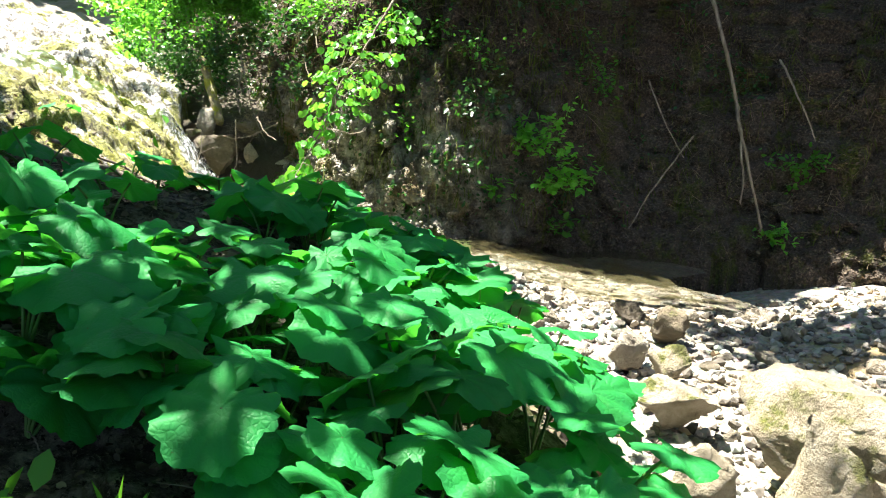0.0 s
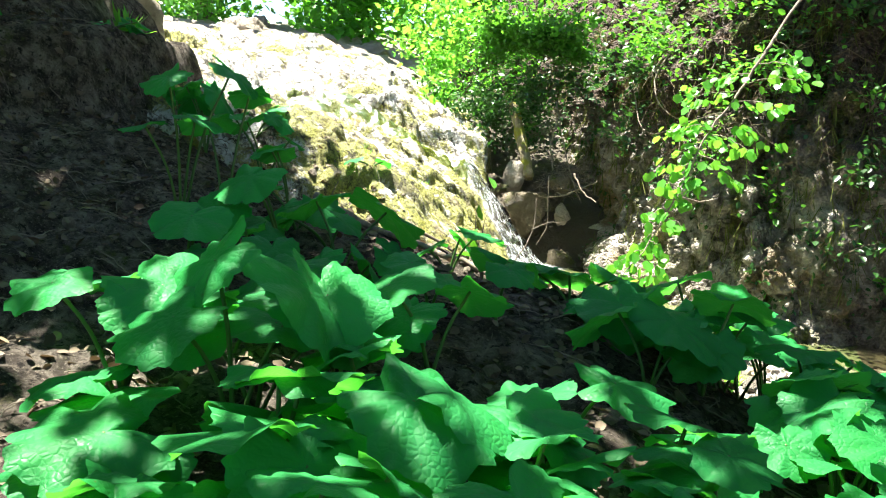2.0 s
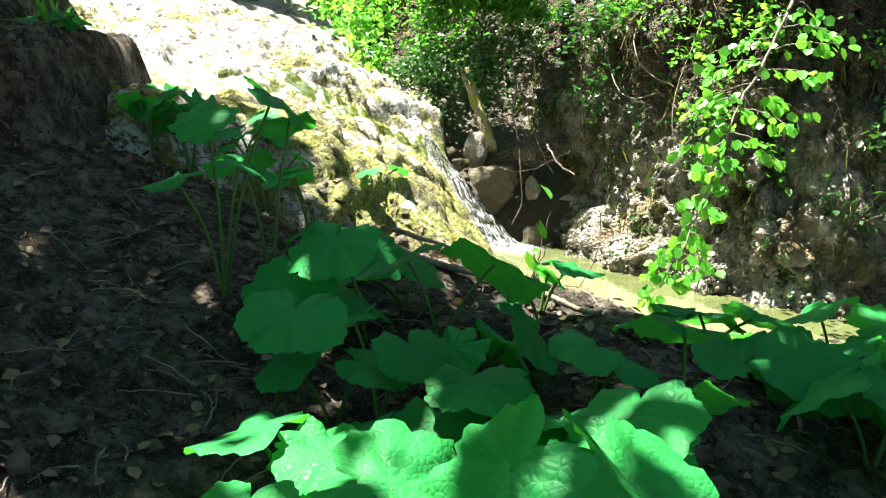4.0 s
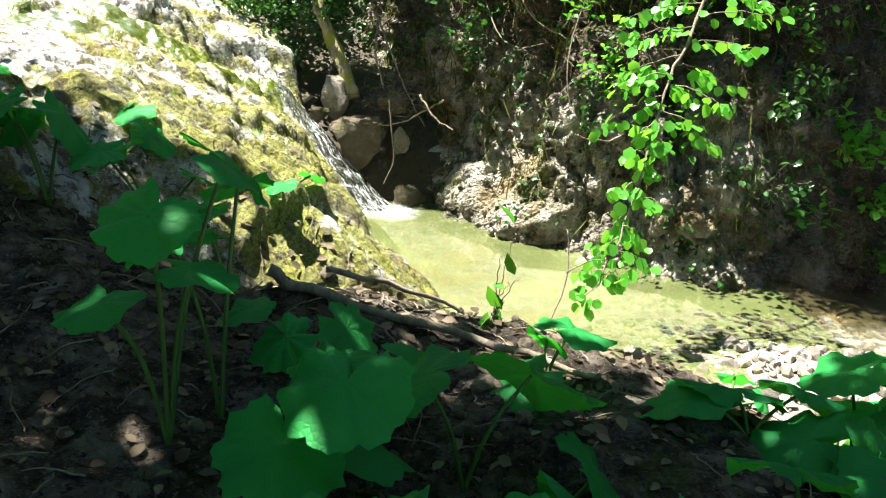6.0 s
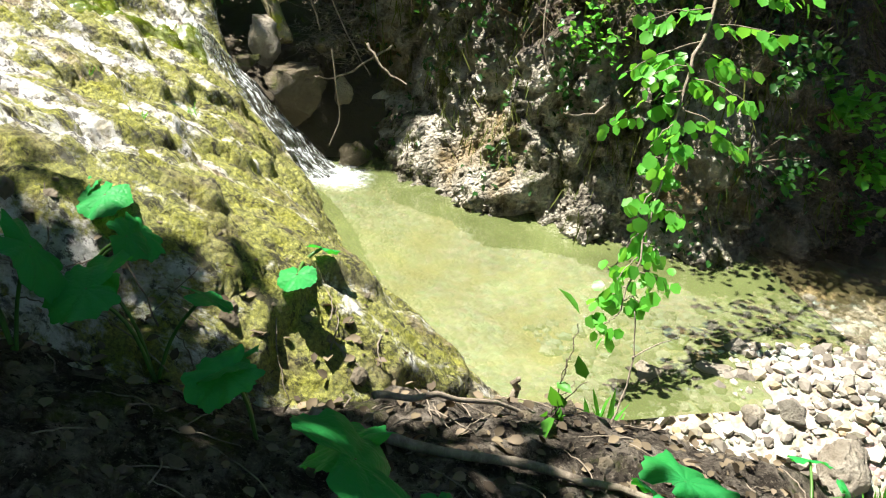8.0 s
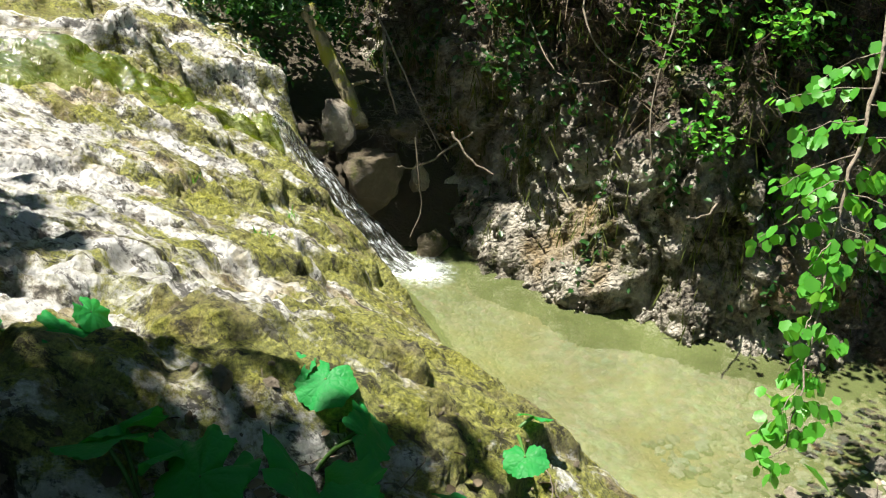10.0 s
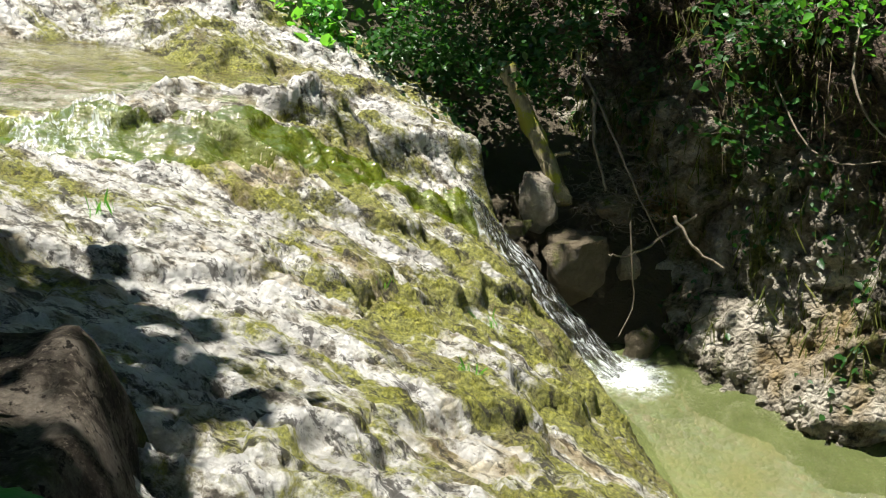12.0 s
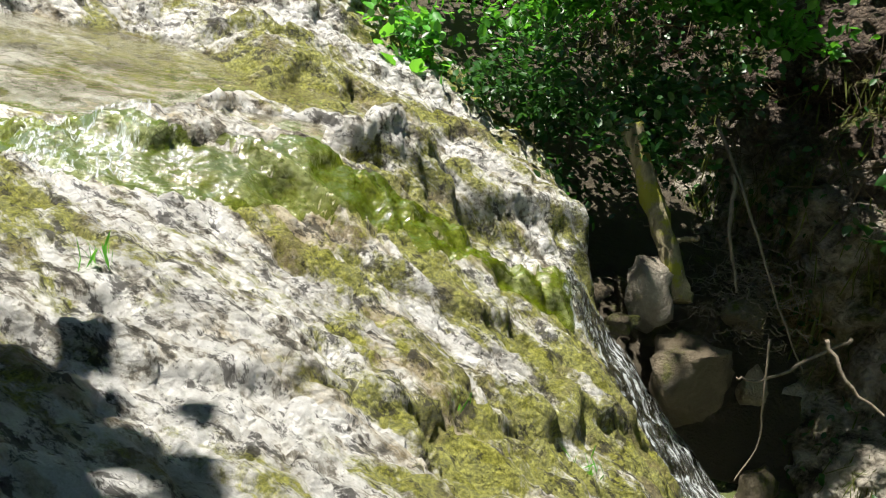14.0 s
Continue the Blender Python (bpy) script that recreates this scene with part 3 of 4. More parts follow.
# ---- helpers for things ----


def part(name, shape, mat, parent=None, label="", smooth=True):
    ob = mesh_object(name, shape[0], shape[1], mat, parent, smooth)
    if label:
        ob["label"] = label
    return ob


def thing(name, place, label, category, group=""):
    ob = new(name)
    ob.location = place
    return tagged(ob, label, category, group)


def tube(points, r0, r1, sides=6, wobble=0.0, seed=0):
    """A tapered, uneven limb along points."""
    rng = np.random.RandomState(seed)
    p = np.array(points, float)
    for _ in range(2):
        if len(p) > 2:
            p = np.vstack([p[:1], np.stack([0.75 * p[:-1] + 0.25 * p[1:], 0.25 * p[:-1] + 0.75 * p[1:]], 1).reshape(-1, 3), p[-1:]])
    if wobble:
        p[1:-1] += rng.normal(0, wobble, p[1:-1].shape)
    n = len(p)
    t = np.gradient(p, axis=0)
    t /= np.linalg.norm(t, axis=1)[:, None] + 1e-9
    side = np.cross(t, [0.31, 0.17, 0.93] if abs(t[0][2]) < 0.9 else [1, 0, 0])
    side /= np.linalg.norm(side, axis=1)[:, None] + 1e-9
    up = np.cross(side, t)
    a = np.linspace(0, 2 * np.pi, sides, endpoint=False)
    r = np.linspace(r0, r1, n)[:, None] * (1 + 0.12 * rng.normal(0, 1, (n, sides)) * (sides > 5))
    v = p[:, None] + r[..., None] * (np.cos(a)[None, :, None] * side[:, None] + np.sin(a)[None, :, None] * up[:, None])
    faces = [[i * sides + k, i * sides + (k + 1) % sides, (i + 1) * sides + (k + 1) % sides, (i + 1) * sides + k] for i in range(n - 1) for k in range(sides)]
    faces += [list(range(sides))[::-1], [(n - 1) * sides + k for k in range(sides)]]
    return v.reshape(-1, 3).tolist(), faces


OVAL = np.array([(0, 0, 0), (-0.30, 0.30, 0.07), (-0.27, 0.66, 0.08), (0, 1.0, -0.06), (0.27, 0.66, 0.08), (0.30, 0.30, 0.07)])
ROUND = np.array([(0, 0, 0), (-0.46, 0.28, 0.06), (-0.42, 0.74, 0.08), (0, 1.0, -0.04), (0.42, 0.74, 0.08), (0.46, 0.28, 0.06)])
BLADE = np.array([(0, 0, 0), (-0.05, 0.3, 0.01), (-0.05, 0.7, 0.0), (0, 1.0, -0.02), (0.05, 0.7, 0.0), (0.05, 0.3, 0.01)])


def foliage(places, ways, sizes, form, rng, spread=0.6):
    """Leaves at places, each pointing along its way with some scatter."""
    n = len(places)
    d = np.asarray(ways) + rng.normal(0, spread, (n, 3))
    d /= np.linalg.norm(d, axis=1)[:, None] + 1e-9
    up = np.array([0, 0, 1.0]) + rng.normal(0, 0.45, (n, 3))
    side = np.cross(d, up)
    side /= np.linalg.norm(side, axis=1)[:, None] + 1e-9
    nor = np.cross(side, d)
    v = np.asarray(places)[:, None] + np.asarray(sizes)[:, None, None] * (form[None, :, :1] * side[:, None] + form[None, :, 1:2] * d[:, None] + form[None, :, 2:] * nor[:, None])
    k = np.arange(n)[:, None] * 6
    f = np.concatenate([k + [0, 3, 2, 1], k + [0, 5, 4, 3]])
    return v.reshape(-1, 3).tolist(), f.tolist()


def rock_shape(rx, ry, rz, seed, detail=3, rough=0.14, cuts=13):
    """A broken stone: a ball cut by planes and roughened."""
    rng = random.Random(seed)
    bm = bmesh.new()
    bmesh.ops.create_icosphere(bm, subdivisions=detail, radius=1)
    planes = [(Vector((rng.gauss(0, 1), rng.gauss(0, 1), rng.gauss(0, 1))).normalized(), rng.uniform(0.42, 0.8)) for _ in range(cuts)]
    off = Vector((seed * 3.1, seed * 1.7, 0))
    for v in bm.verts:
        p = v.co.copy()
        for n, h in planes:
            over = p.dot(n) - h
            if over > 0:
                p -= n * over * 0.97
        p *= 1 + rough * noise.noise(p * 1.6 + off) + 0.45 * rough * noise.noise(p * 4.5 + off) + 0.2 * rough * noise.noise(p * 11 + off)
        v.co = Vector((p.x * rx, p.y * ry, p.z * rz))
    verts, faces = [v.co[:] for v in bm.verts], [[v.index for v in f.verts] for f in bm.faces]
    bm.free()
    return verts, faces


def boulder(name, place, size, mat, seed, label, turn=0, category="boulder", detail=4, rough=0.30, cuts=18):
    ob = part(name, rock_shape(*(1.25 * q for q in size), seed, detail, rough, cuts), mat)
    ob.matrix_world = pose(*place, 0, 0, turn)
    return tagged(ob, label, category)


# ---- boulders and stones ----
boulder("boulder", (-2.41, 9.82, 0.62), (0.27, 0.21, 0.23), M_BOULDER, 3, "brown boulder with a mossy top beside the fall", 20)
boulder("boulder", (-2.61, 10.12, 0.91), (0.16, 0.14, 0.17), M_STONE, 5, "pale angular boulder propped under a mossy log", 60)
boulder("boulder", (-2.06, 9.86, 0.56), (0.10, 0.09, 0.11), M_STONE, 12, "small grey rock wedged in the dark hollow", 10)
boulder("boulder", (-2.12, 10.05, 0.86), (0.15, 0.12, 0.11), M_BOULDER, 14, "dark boulder under driftwood twigs", 30)
boulder("boulder", (-2.86, 10.12, 0.82), (0.17, 0.08, 0.07), M_BOULDER, 15, "flat wet stone beside the chute", 40)
boulder("boulder", (-2.74, 9.96, 0.74), (0.10, 0.07, 0.06), M_BOULDER, 16, "small wet stone beside the chute", 0)
boulder("boulder", (-2.42, 10.30, 0.62), (0.30, 0.20, 0.28), M_BOULDER, 18, "dark boulder at the back of the hollow", 0)
boulder("boulder", (-2.0, 9.62, 0.16), (0.16, 0.10, 0.13), M_BOULDER, 19, "wet brown boulder at the edge of the pool", 50)
boulder("boulder", (1.95, 3.75, 0.02), (0.42, 0.40, 0.42), M_MOSSY, 31, "big mossy limestone boulder on the gravel", 15)
boulder("boulder", (1.66, 3.36, 0.0), (0.26, 0.25, 0.27), M_MOSSY, 32, "yellowish limestone boulder on the gravel", 70)
boulder("boulder", (1.22, 3.42, -0.02), (0.17, 0.15, 0.16), M_MOSSY, 33, "rounded pale boulder on the gravel", 15)
boulder("boulder", (1.33, 4.5, -0.05), (0.24, 0.16, 0.14), M_MOSSY, 34, "brown-sided boulder on the gravel", 5)
boulder("boulder", (1.50, 5.15, -0.03), (0.14, 0.13, 0.13), M_MOSSY, 35, "pale boulder beside the stream", 5)
boulder("boulder", (1.30, 5.42, -0.03), (0.16, 0.12, 0.13), M_STONE, 36, "pale boulder beside the stream", 45)
boulder("boulder", (1.70, 5.90, -0.02), (0.16, 0.14, 0.13), M_BOULDER, 37, "dark rounded boulder at the water's edge", 25)
boulder("boulder", (1.50, 6.35, -0.02), (0.15, 0.12, 0.11), M_BOULDER, 38, "dark wet boulder at the water's edge", 85)
boulder("boulder", (-2.72, 6.42, 0.56), (0.15, 0.13, 0.16), M_STONE, 41, "pale stone at the lower edge of the slab", 0)
boulder("boulder", (-0.95, 6.92, 0.10), (0.17, 0.09, 0.07), M_STONE, 42, "white stone on the gravel bar", 30)
boulder("boulder", (-0.55, 6.95, 0.10), (0.16, 0.10, 0.06), M_STONE, 43, "white stone on the gravel bar", 10)
boulder("boulder", (-0.35, 6.2, 0.12), (0.20, 0.13, 0.09), M_STONE, 44, "white stone on the gravel bar", 60)
boulder("boulder", (0.0, 6.0, 0.10), (0.16, 0.13, 0.10), M_STONE, 45, "white stone on the gravel bar", 0)
boulder("boulder", (-6.1, 8.3, 1.7), (0.55, 0.5, 0.8), M_MOSSY, 61, "mossy rock outcrop on the shoulder of the bank", 20)
for k, (bx, by, bz, br) in enumerate([(-5.35, 6.35, 1.6, 0.34), (-4.95, 6.85, 1.35, 0.17), (-5.3, 7.3, 1.35, 0.3), (-4.62, 6.15, 1.35, 0.22), (-7.6, 13.6, 2.2, 0.35), (-6.7, 14.2, 2.35, 0.3), (-5.9, 14.6, 2.4, 0.36), (-8.2, 14.8, 2.4, 0.4)]):
    if k >= 4:
        bz = float(slab_height(np.array([bx]), np.array([by]))[0])
    boulder("boulder", (bx, by, bz), (br, br * 0.8, br * 0.7), M_BOULDER if k < 4 else M_STONE, 50 + k, "shaded rock jutting from the bank" if k < 4 else "pale boulder in the sunlit upper stream", 40 * k)

rng = random.Random(5)
STONES = [part("stream_stone", rock_shape(1.0, 0.8, 0.62, 70 + k, 3), M_GREYSTONE if k % 2 else M_STONE) for k in range(6)]
for k, ob in enumerate(STONES):
    tagged(ob, "dull grey stone lying on the gravel" if k % 2 else "pale limestone cobble lying on the gravel", "stone", "stones on the gravel")
    ob.scale = (0.07,) * 3
    ob.location = (1.0 + 0.25 * k, 4.9 + 0.12 * k, ground_z(1.0 + 0.25 * k, 4.9) + 0.01)
count = 0
while count < 270:
    x, y = rng.uniform(0.2, 4.2), rng.uniform(2.4, 7.6)
    if count > 228:
        x, y = rng.uniform(-1.0, 0.9), rng.uniform(5.6, 7.4)
    if x < float(toe(np.array([y]))[0]) + 0.1:
        continue
    r = rng.choice((0.035, 0.045, 0.055, 0.07, 0.09, 0.12))
    ob = copy_thing(STONES[count % 6], pose(x, y, ground_z(x, y) + r * 0.25, rng.uniform(-20, 20), rng.uniform(-20, 20), rng.uniform(0, 360)))
    ob.scale = (r * rng.uniform(0.8, 1.3), r, r * rng.uniform(0.8, 1.2))
    count += 1


def pebbles(name, spots, label, mat):
    """Loose small stones, joined."""
    base = [rock_shape(1, 0.8, 0.6, 90 + k, 1, 0.25, 5) for k in range(5)]
    verts, faces = [], []
    for x, y, z, r in spots:
        bv, bf = base[rng.randrange(5)]
        m = pose(x, y, z, rng.uniform(-40, 40), rng.uniform(-40, 40), rng.uniform(0, 360)) @ Matrix.Diagonal((r, r, r, 1))
        o = len(verts)
        verts += [(m @ Vector(v))[:] for v in bv]
        faces += [[i + o for i in f] for f in bf]
    return tagged(part(name, (verts, faces), mat, smooth=False), label, "gravel", kind="stuff")


def pebble_material():
    m = Mat("mixed_gravel")
    v = m.island()
    col = m.ramp(v, (0.0, (0.10, 0.085, 0.065)), (0.35, (0.24, 0.215, 0.18)), (0.7, (0.47, 0.43, 0.37)), (0.85, (0.26, 0.32, 0.30)), (1.0, (0.34, 0.24, 0.13)))
    return m.done(m.mix(0.75, col, m.ramp(m.noise(30, 5), (0.3, (0.5, 0.5, 0.5)), (0.7, (1, 1, 1))), "MULTIPLY"), 0.8, m.noise(80), 0.4, 0.01, 0.4)


M_PEBBLE = pebble_material()
r = np.random.RandomState(8)
gx = np.r_[r.uniform(0.3, 4.6, 5200), r.uniform(-1.3, 0.9, 2200)]
gy = np.r_[r.uniform(2.2, 7.8, 5200), r.uniform(5.3, 7.7, 2200)]
ok = gx > toe(gy) - 0.05
gx, gy = gx[ok], gy[ok]
gr = r.choice((0.014, 0.02, 0.03, 0.04, 0.055), len(gx))
spots = list(zip(gx, gy, ground_many(gx, gy) + gr * 0.3, gr))
pebbles("gravel", spots, "loose pale gravel on the stream bed", M_PEBBLE)
pick = [i for i in range(len(LINE[0])) if -2.1 < LINE[1][i] < 3.4 and LINE[2][i] < 11]
ri = r.choice(pick, 900)
rz = 0.08 + np.abs(r.normal(0, 0.16, 900))
rb = cliff_set(LINE[0][ri], rz) - r.uniform(-0.02, 0.02, 900)
spots = list(zip(LINE[1][ri] + LINE[3][ri] * rb, LINE[2][ri] + LINE[4][ri] * rb, rz, r.choice((0.010, 0.014, 0.018, 0.024, 0.034), 900)))
pebbles("rubble", spots, "broken pale rubble along the foot of the cliff", M_CLIFF)

# ---- dead wood ----
log = thing("fallen_log", (-2.47, 10.02, 0.90), "leaning dead log, bark patched with yellow moss", "log")
part("trunk", tube([(0.02, 0, -0.02), (-0.09, 0.17, 0.22), (-0.21, 0.34, 0.46), (-0.31, 0.47, 0.67)], 0.053, 0.048, 14, 0.004, 3), M_LOG, log)
part("branch_stub", tube([(-0.05, 0.2, 0.2), (0.02, 0.16, 0.24), (0.05, 0.12, 0.26)], 0.018, 0.010, 7, 0, 4), M_LOG, log)
pile = thing("driftwood_pile", (-2.12, 10.15, 0.92), "tangled heap of bleached twigs on the rocks", "driftwood")
for k in range(170):
    a, b, l = rng.uniform(0, 6.28), rng.uniform(-0.5, 0.45), rng.uniform(0.08, 0.26)
    o = Vector((rng.gauss(0, 0.13), rng.gauss(0, 0.12), 0))
    o.z = 0.35 * o.x + 0.5 * o.y + rng.uniform(-0.08, 0.10)
    d = Vector((math.cos(a) * math.cos(b), 0.6 * math.sin(a) * math.cos(b), math.sin(b))) * l
    mid = o + d * 0.5 + Vector((rng.gauss(0, 0.03), 0, rng.gauss(0, 0.03)))
    part("twig", tube([o, mid, o + d], rng.uniform(0.002, 0.006), 0.0012, 5, 0.008, k), M_TWIG, pile)
for path, r, label in [
        ([(-2.35, 10.55, 1.65), (-2.22, 10.2, 1.35), (-2.05, 9.95, 1.0), (-1.88, 9.8, 0.72)], 0.009, "long bare dead branch leaning on the cliff"),
        ([(-2.28, 10.3, 1.45), (-2.30, 10.1, 1.2), (-2.22, 10.0, 0.98)], 0.012, "thin bare branch in the hollow"),
        ([(-1.75, 9.75, 0.95), (-1.95, 9.7, 0.82), (-2.15, 9.6, 0.74), (-2.3, 9.55, 0.78)], 0.008, "thin bleached twig over the boulder"),
        ([(-2.18, 9.62, 0.95), (-2.15, 9.55, 0.7), (-2.12, 9.5, 0.5), (-2.2, 9.45, 0.32)], 0.006, "thin twig hanging over the fall"),
        ([(-1.95, 9.6, 1.0), (-1.85, 9.5, 0.84), (-1.7, 9.4, 0.78)], 0.010, "bleached twig on the rocks"),
        ([(-2.75, 5.75, 0.98), (-2.4, 5.7, 0.86), (-2.0, 5.6, 0.80), (-1.62, 5.45, 0.75)], 0.022, "dead stick lying along the bank's edge"),
        ([(-2.55, 5.85, 0.95), (-2.2, 5.95, 0.84), (-1.95, 6.0, 0.70)], 0.012, "dead stick lying along the bank's edge"),
        ([(-1.78, 6.62, 0.12), (-1.76, 6.6, 0.3), (-1.77, 6.58, 0.42)], 0.024, "short broken stick standing at the pool's edge"),
        ([(-1.7, 5.9, 0.72), (-1.6, 6.0, 0.9), (-1.62, 6.05, 1.08)], 0.004, "thin dry twig at the bank's edge"),
        ([(-1.62, 6.0, 0.92), (-1.52, 6.0, 0.98), (-1.47, 6.02, 0.97)], 0.003, "thin dry twig at the bank's edge"),
        ([(-0.55, 8.6, 1.05), (-0.75, 8.35, 0.98), (-0.95, 8.2, 1.0), (-1.1, 8.1, 1.06)], 0.008, "thin dead twig sticking out of the cliff"),
        ([(2.55, 9.1, 2.7), (2.72, 8.85, 2.1), (2.95, 8.6, 1.2), (3.16, 8.4, 0.35)], 0.024, "pale hanging root in front of the cliff"),
        ([(2.86, 8.72, 1.6), (2.93, 8.5, 1.1), (2.94, 8.4, 0.6)], 0.016, "pale hanging root in front of the cliff"),
        ([(2.0, 8.75, 1.7), (2.15, 8.55, 1.3), (2.35, 8.45, 1.0)], 0.009, "thin dark root in front of the cliff"),
        ([(2.5, 8.75, 1.2), (2.15, 8.45, 0.8), (1.85, 8.25, 0.3)], 0.010, "thin dark root in front of the cliff"),
        ([(3.3, 8.9, 2.0), (3.45, 8.6, 1.6), (3.6, 8.5, 1.25)], 0.012, "thin dark root in front of the cliff"),
        ([(-1.15, 9.6, 2.3), (-1.35, 9.3, 1.9), (-1.25, 9.15, 1.65), (-1.0, 9.0, 1.55)], 0.008, "bare creeper hanging on the cliff"),
        ([(-0.75, 9.2, 2.4), (-0.9, 8.95, 1.9), (-1.05, 8.8, 1.45), (-1.0, 8.7, 1.1)], 0.007, "bare creeper hanging on the cliff"),
        ([(-1.5, 9.7, 1.75), (-1.42, 9.45, 1.5), (-1.3, 9.3, 1.42), (-1.1, 9.15, 1.5)], 0.006, "bare creeper hanging on the cliff")]:
    stick = part("dead_branch", tube(path, r, r * 0.45, 8, r * 0.5, int(r * 9000)), M_TWIG)
    tagged(stick, label, "branch")


# ---- shrubs and hanging green on the cliff ----


def shrub(place, out, size, n, leaf, mat, label, seed, form=OVAL, droop=0.0, name="shrub"):
    """Twigs fanning out of one foot, with leaves in loose clumps along them."""
    r = np.random.RandomState(seed)
    ob = thing(name, place, label, "shrub")
    sx, sy, sz = size
    out = np.array(out)
    tips = [np.array([r.normal(0, 0.5) * sx, r.normal(0, 0.5) * sy, r.normal(0.25, 0.5) * sz]) + out * (0.35 + 0.3 * r.rand()) * max(sx, sz) for _ in range(9)]
    P, W = [], []
    per = max(1, n // len(tips))
    for k, tip in enumerate(tips):
        mid = tip * 0.5 + np.array([0, 0, 0.12 * sz])
        part("stem", tube([(0, 0, 0), tuple(mid), tuple(tip)], 0.002 + 0.0035 * sz, 0.0015, 5, 0.005, seed + k), M_BARK, ob)
        for _ in range(per):
            f = r.uniform(0.45, 1.1)
            c = tip * f + np.array([r.normal(0, 0.20) * sx, r.normal(0, 0.20) * sy, r.normal(0, 0.18) * sz])
            P.append(c)
            W.append(out * 0.8 + np.array([r.normal(0, 0.5), r.normal(0, 0.5), 0.1 - droop]))
    part("foliage", foliage(P, W, leaf * r.uniform(0.6, 1.3, len(P)), form, r), mat, ob)
    return ob


def cliff_shrub(px, z, size, n, leaf, mat, label, seed, form=OVAL, droop=0.2):
    p, o = on_cliff(px, z, 0.02)
    return shrub(p, o, size, n, leaf, mat, label, seed, form, droop)


GREEN, DARK, FRESH = "leafy green shrub growing from the cliff", "glossy cliff shrub, its leaves coloured dark for the shade", "bright fresh-leaved sapling on the cliff"
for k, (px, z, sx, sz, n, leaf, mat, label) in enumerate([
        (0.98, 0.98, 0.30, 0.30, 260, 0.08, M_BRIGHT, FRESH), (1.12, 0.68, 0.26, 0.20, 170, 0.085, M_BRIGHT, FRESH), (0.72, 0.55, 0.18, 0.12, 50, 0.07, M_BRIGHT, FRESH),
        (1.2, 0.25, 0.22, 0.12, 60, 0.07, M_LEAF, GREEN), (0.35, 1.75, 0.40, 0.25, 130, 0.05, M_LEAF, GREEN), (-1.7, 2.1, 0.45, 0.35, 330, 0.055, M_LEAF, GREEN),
        (-1.0, 2.4, 0.6, 0.4, 420, 0.06, M_LEAF, GREEN), (0.2, 2.5, 0.6, 0.4, 380, 0.06, M_SHADELEAF, DARK), (1.3, 2.3, 0.6, 0.45, 420, 0.06, M_SHADELEAF, DARK),
        (2.4, 2.6, 0.6, 0.45, 380, 0.06, M_SHADELEAF, DARK), (3.4, 0.9, 0.30, 0.2, 150, 0.07, M_LEAF, GREEN), (3.2, 0.3, 0.25, 0.10, 90, 0.07, M_BRIGHT, FRESH),
        (4.0, 2.4, 0.6, 0.5, 320, 0.07, M_SHADELEAF, DARK), (-1.05, 1.35, 0.25, 0.30, 130, 0.055, M_BRIGHT, FRESH), (-0.85, 1.95, 0.30, 0.25, 150, 0.055, M_BRIGHT, FRESH), (2.0, 1.6, 0.4, 0.3, 160, 0.06, M_LEAF, GREEN), (2.9, 1.7, 0.4, 0.3, 140, 0.06, M_SHADELEAF, DARK), (-0.5, 1.0, 0.22, 0.16, 70, 0.06, M_LEAF, GREEN), (-1.9, 1.4, 0.25, 0.3, 170, 0.06, M_SHADELEAF, DARK),
        (-2.0, 1.9, 0.4, 0.4, 300, 0.06, M_SHADELEAF, DARK), (-1.3, 1.8, 0.35, 0.25, 150, 0.05, M_LEAF, GREEN), (-0.4, 1.85, 0.4, 0.25, 150, 0.05, M_LEAF, GREEN),
        (0.2, 0.75, 0.30, 0.2, 90, 0.06, M_SHADELEAF, DARK), (0.45, 1.3, 0.34, 0.26, 150, 0.06, M_SHADELEAF, DARK), (-2.3, 2.6, 0.6, 0.5, 420, 0.07, M_LEAF, GREEN), (-2.5, 1.7, 0.4, 0.4, 330, 0.06, M_SHADELEAF, DARK)]):
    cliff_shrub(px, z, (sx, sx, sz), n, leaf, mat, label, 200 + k)
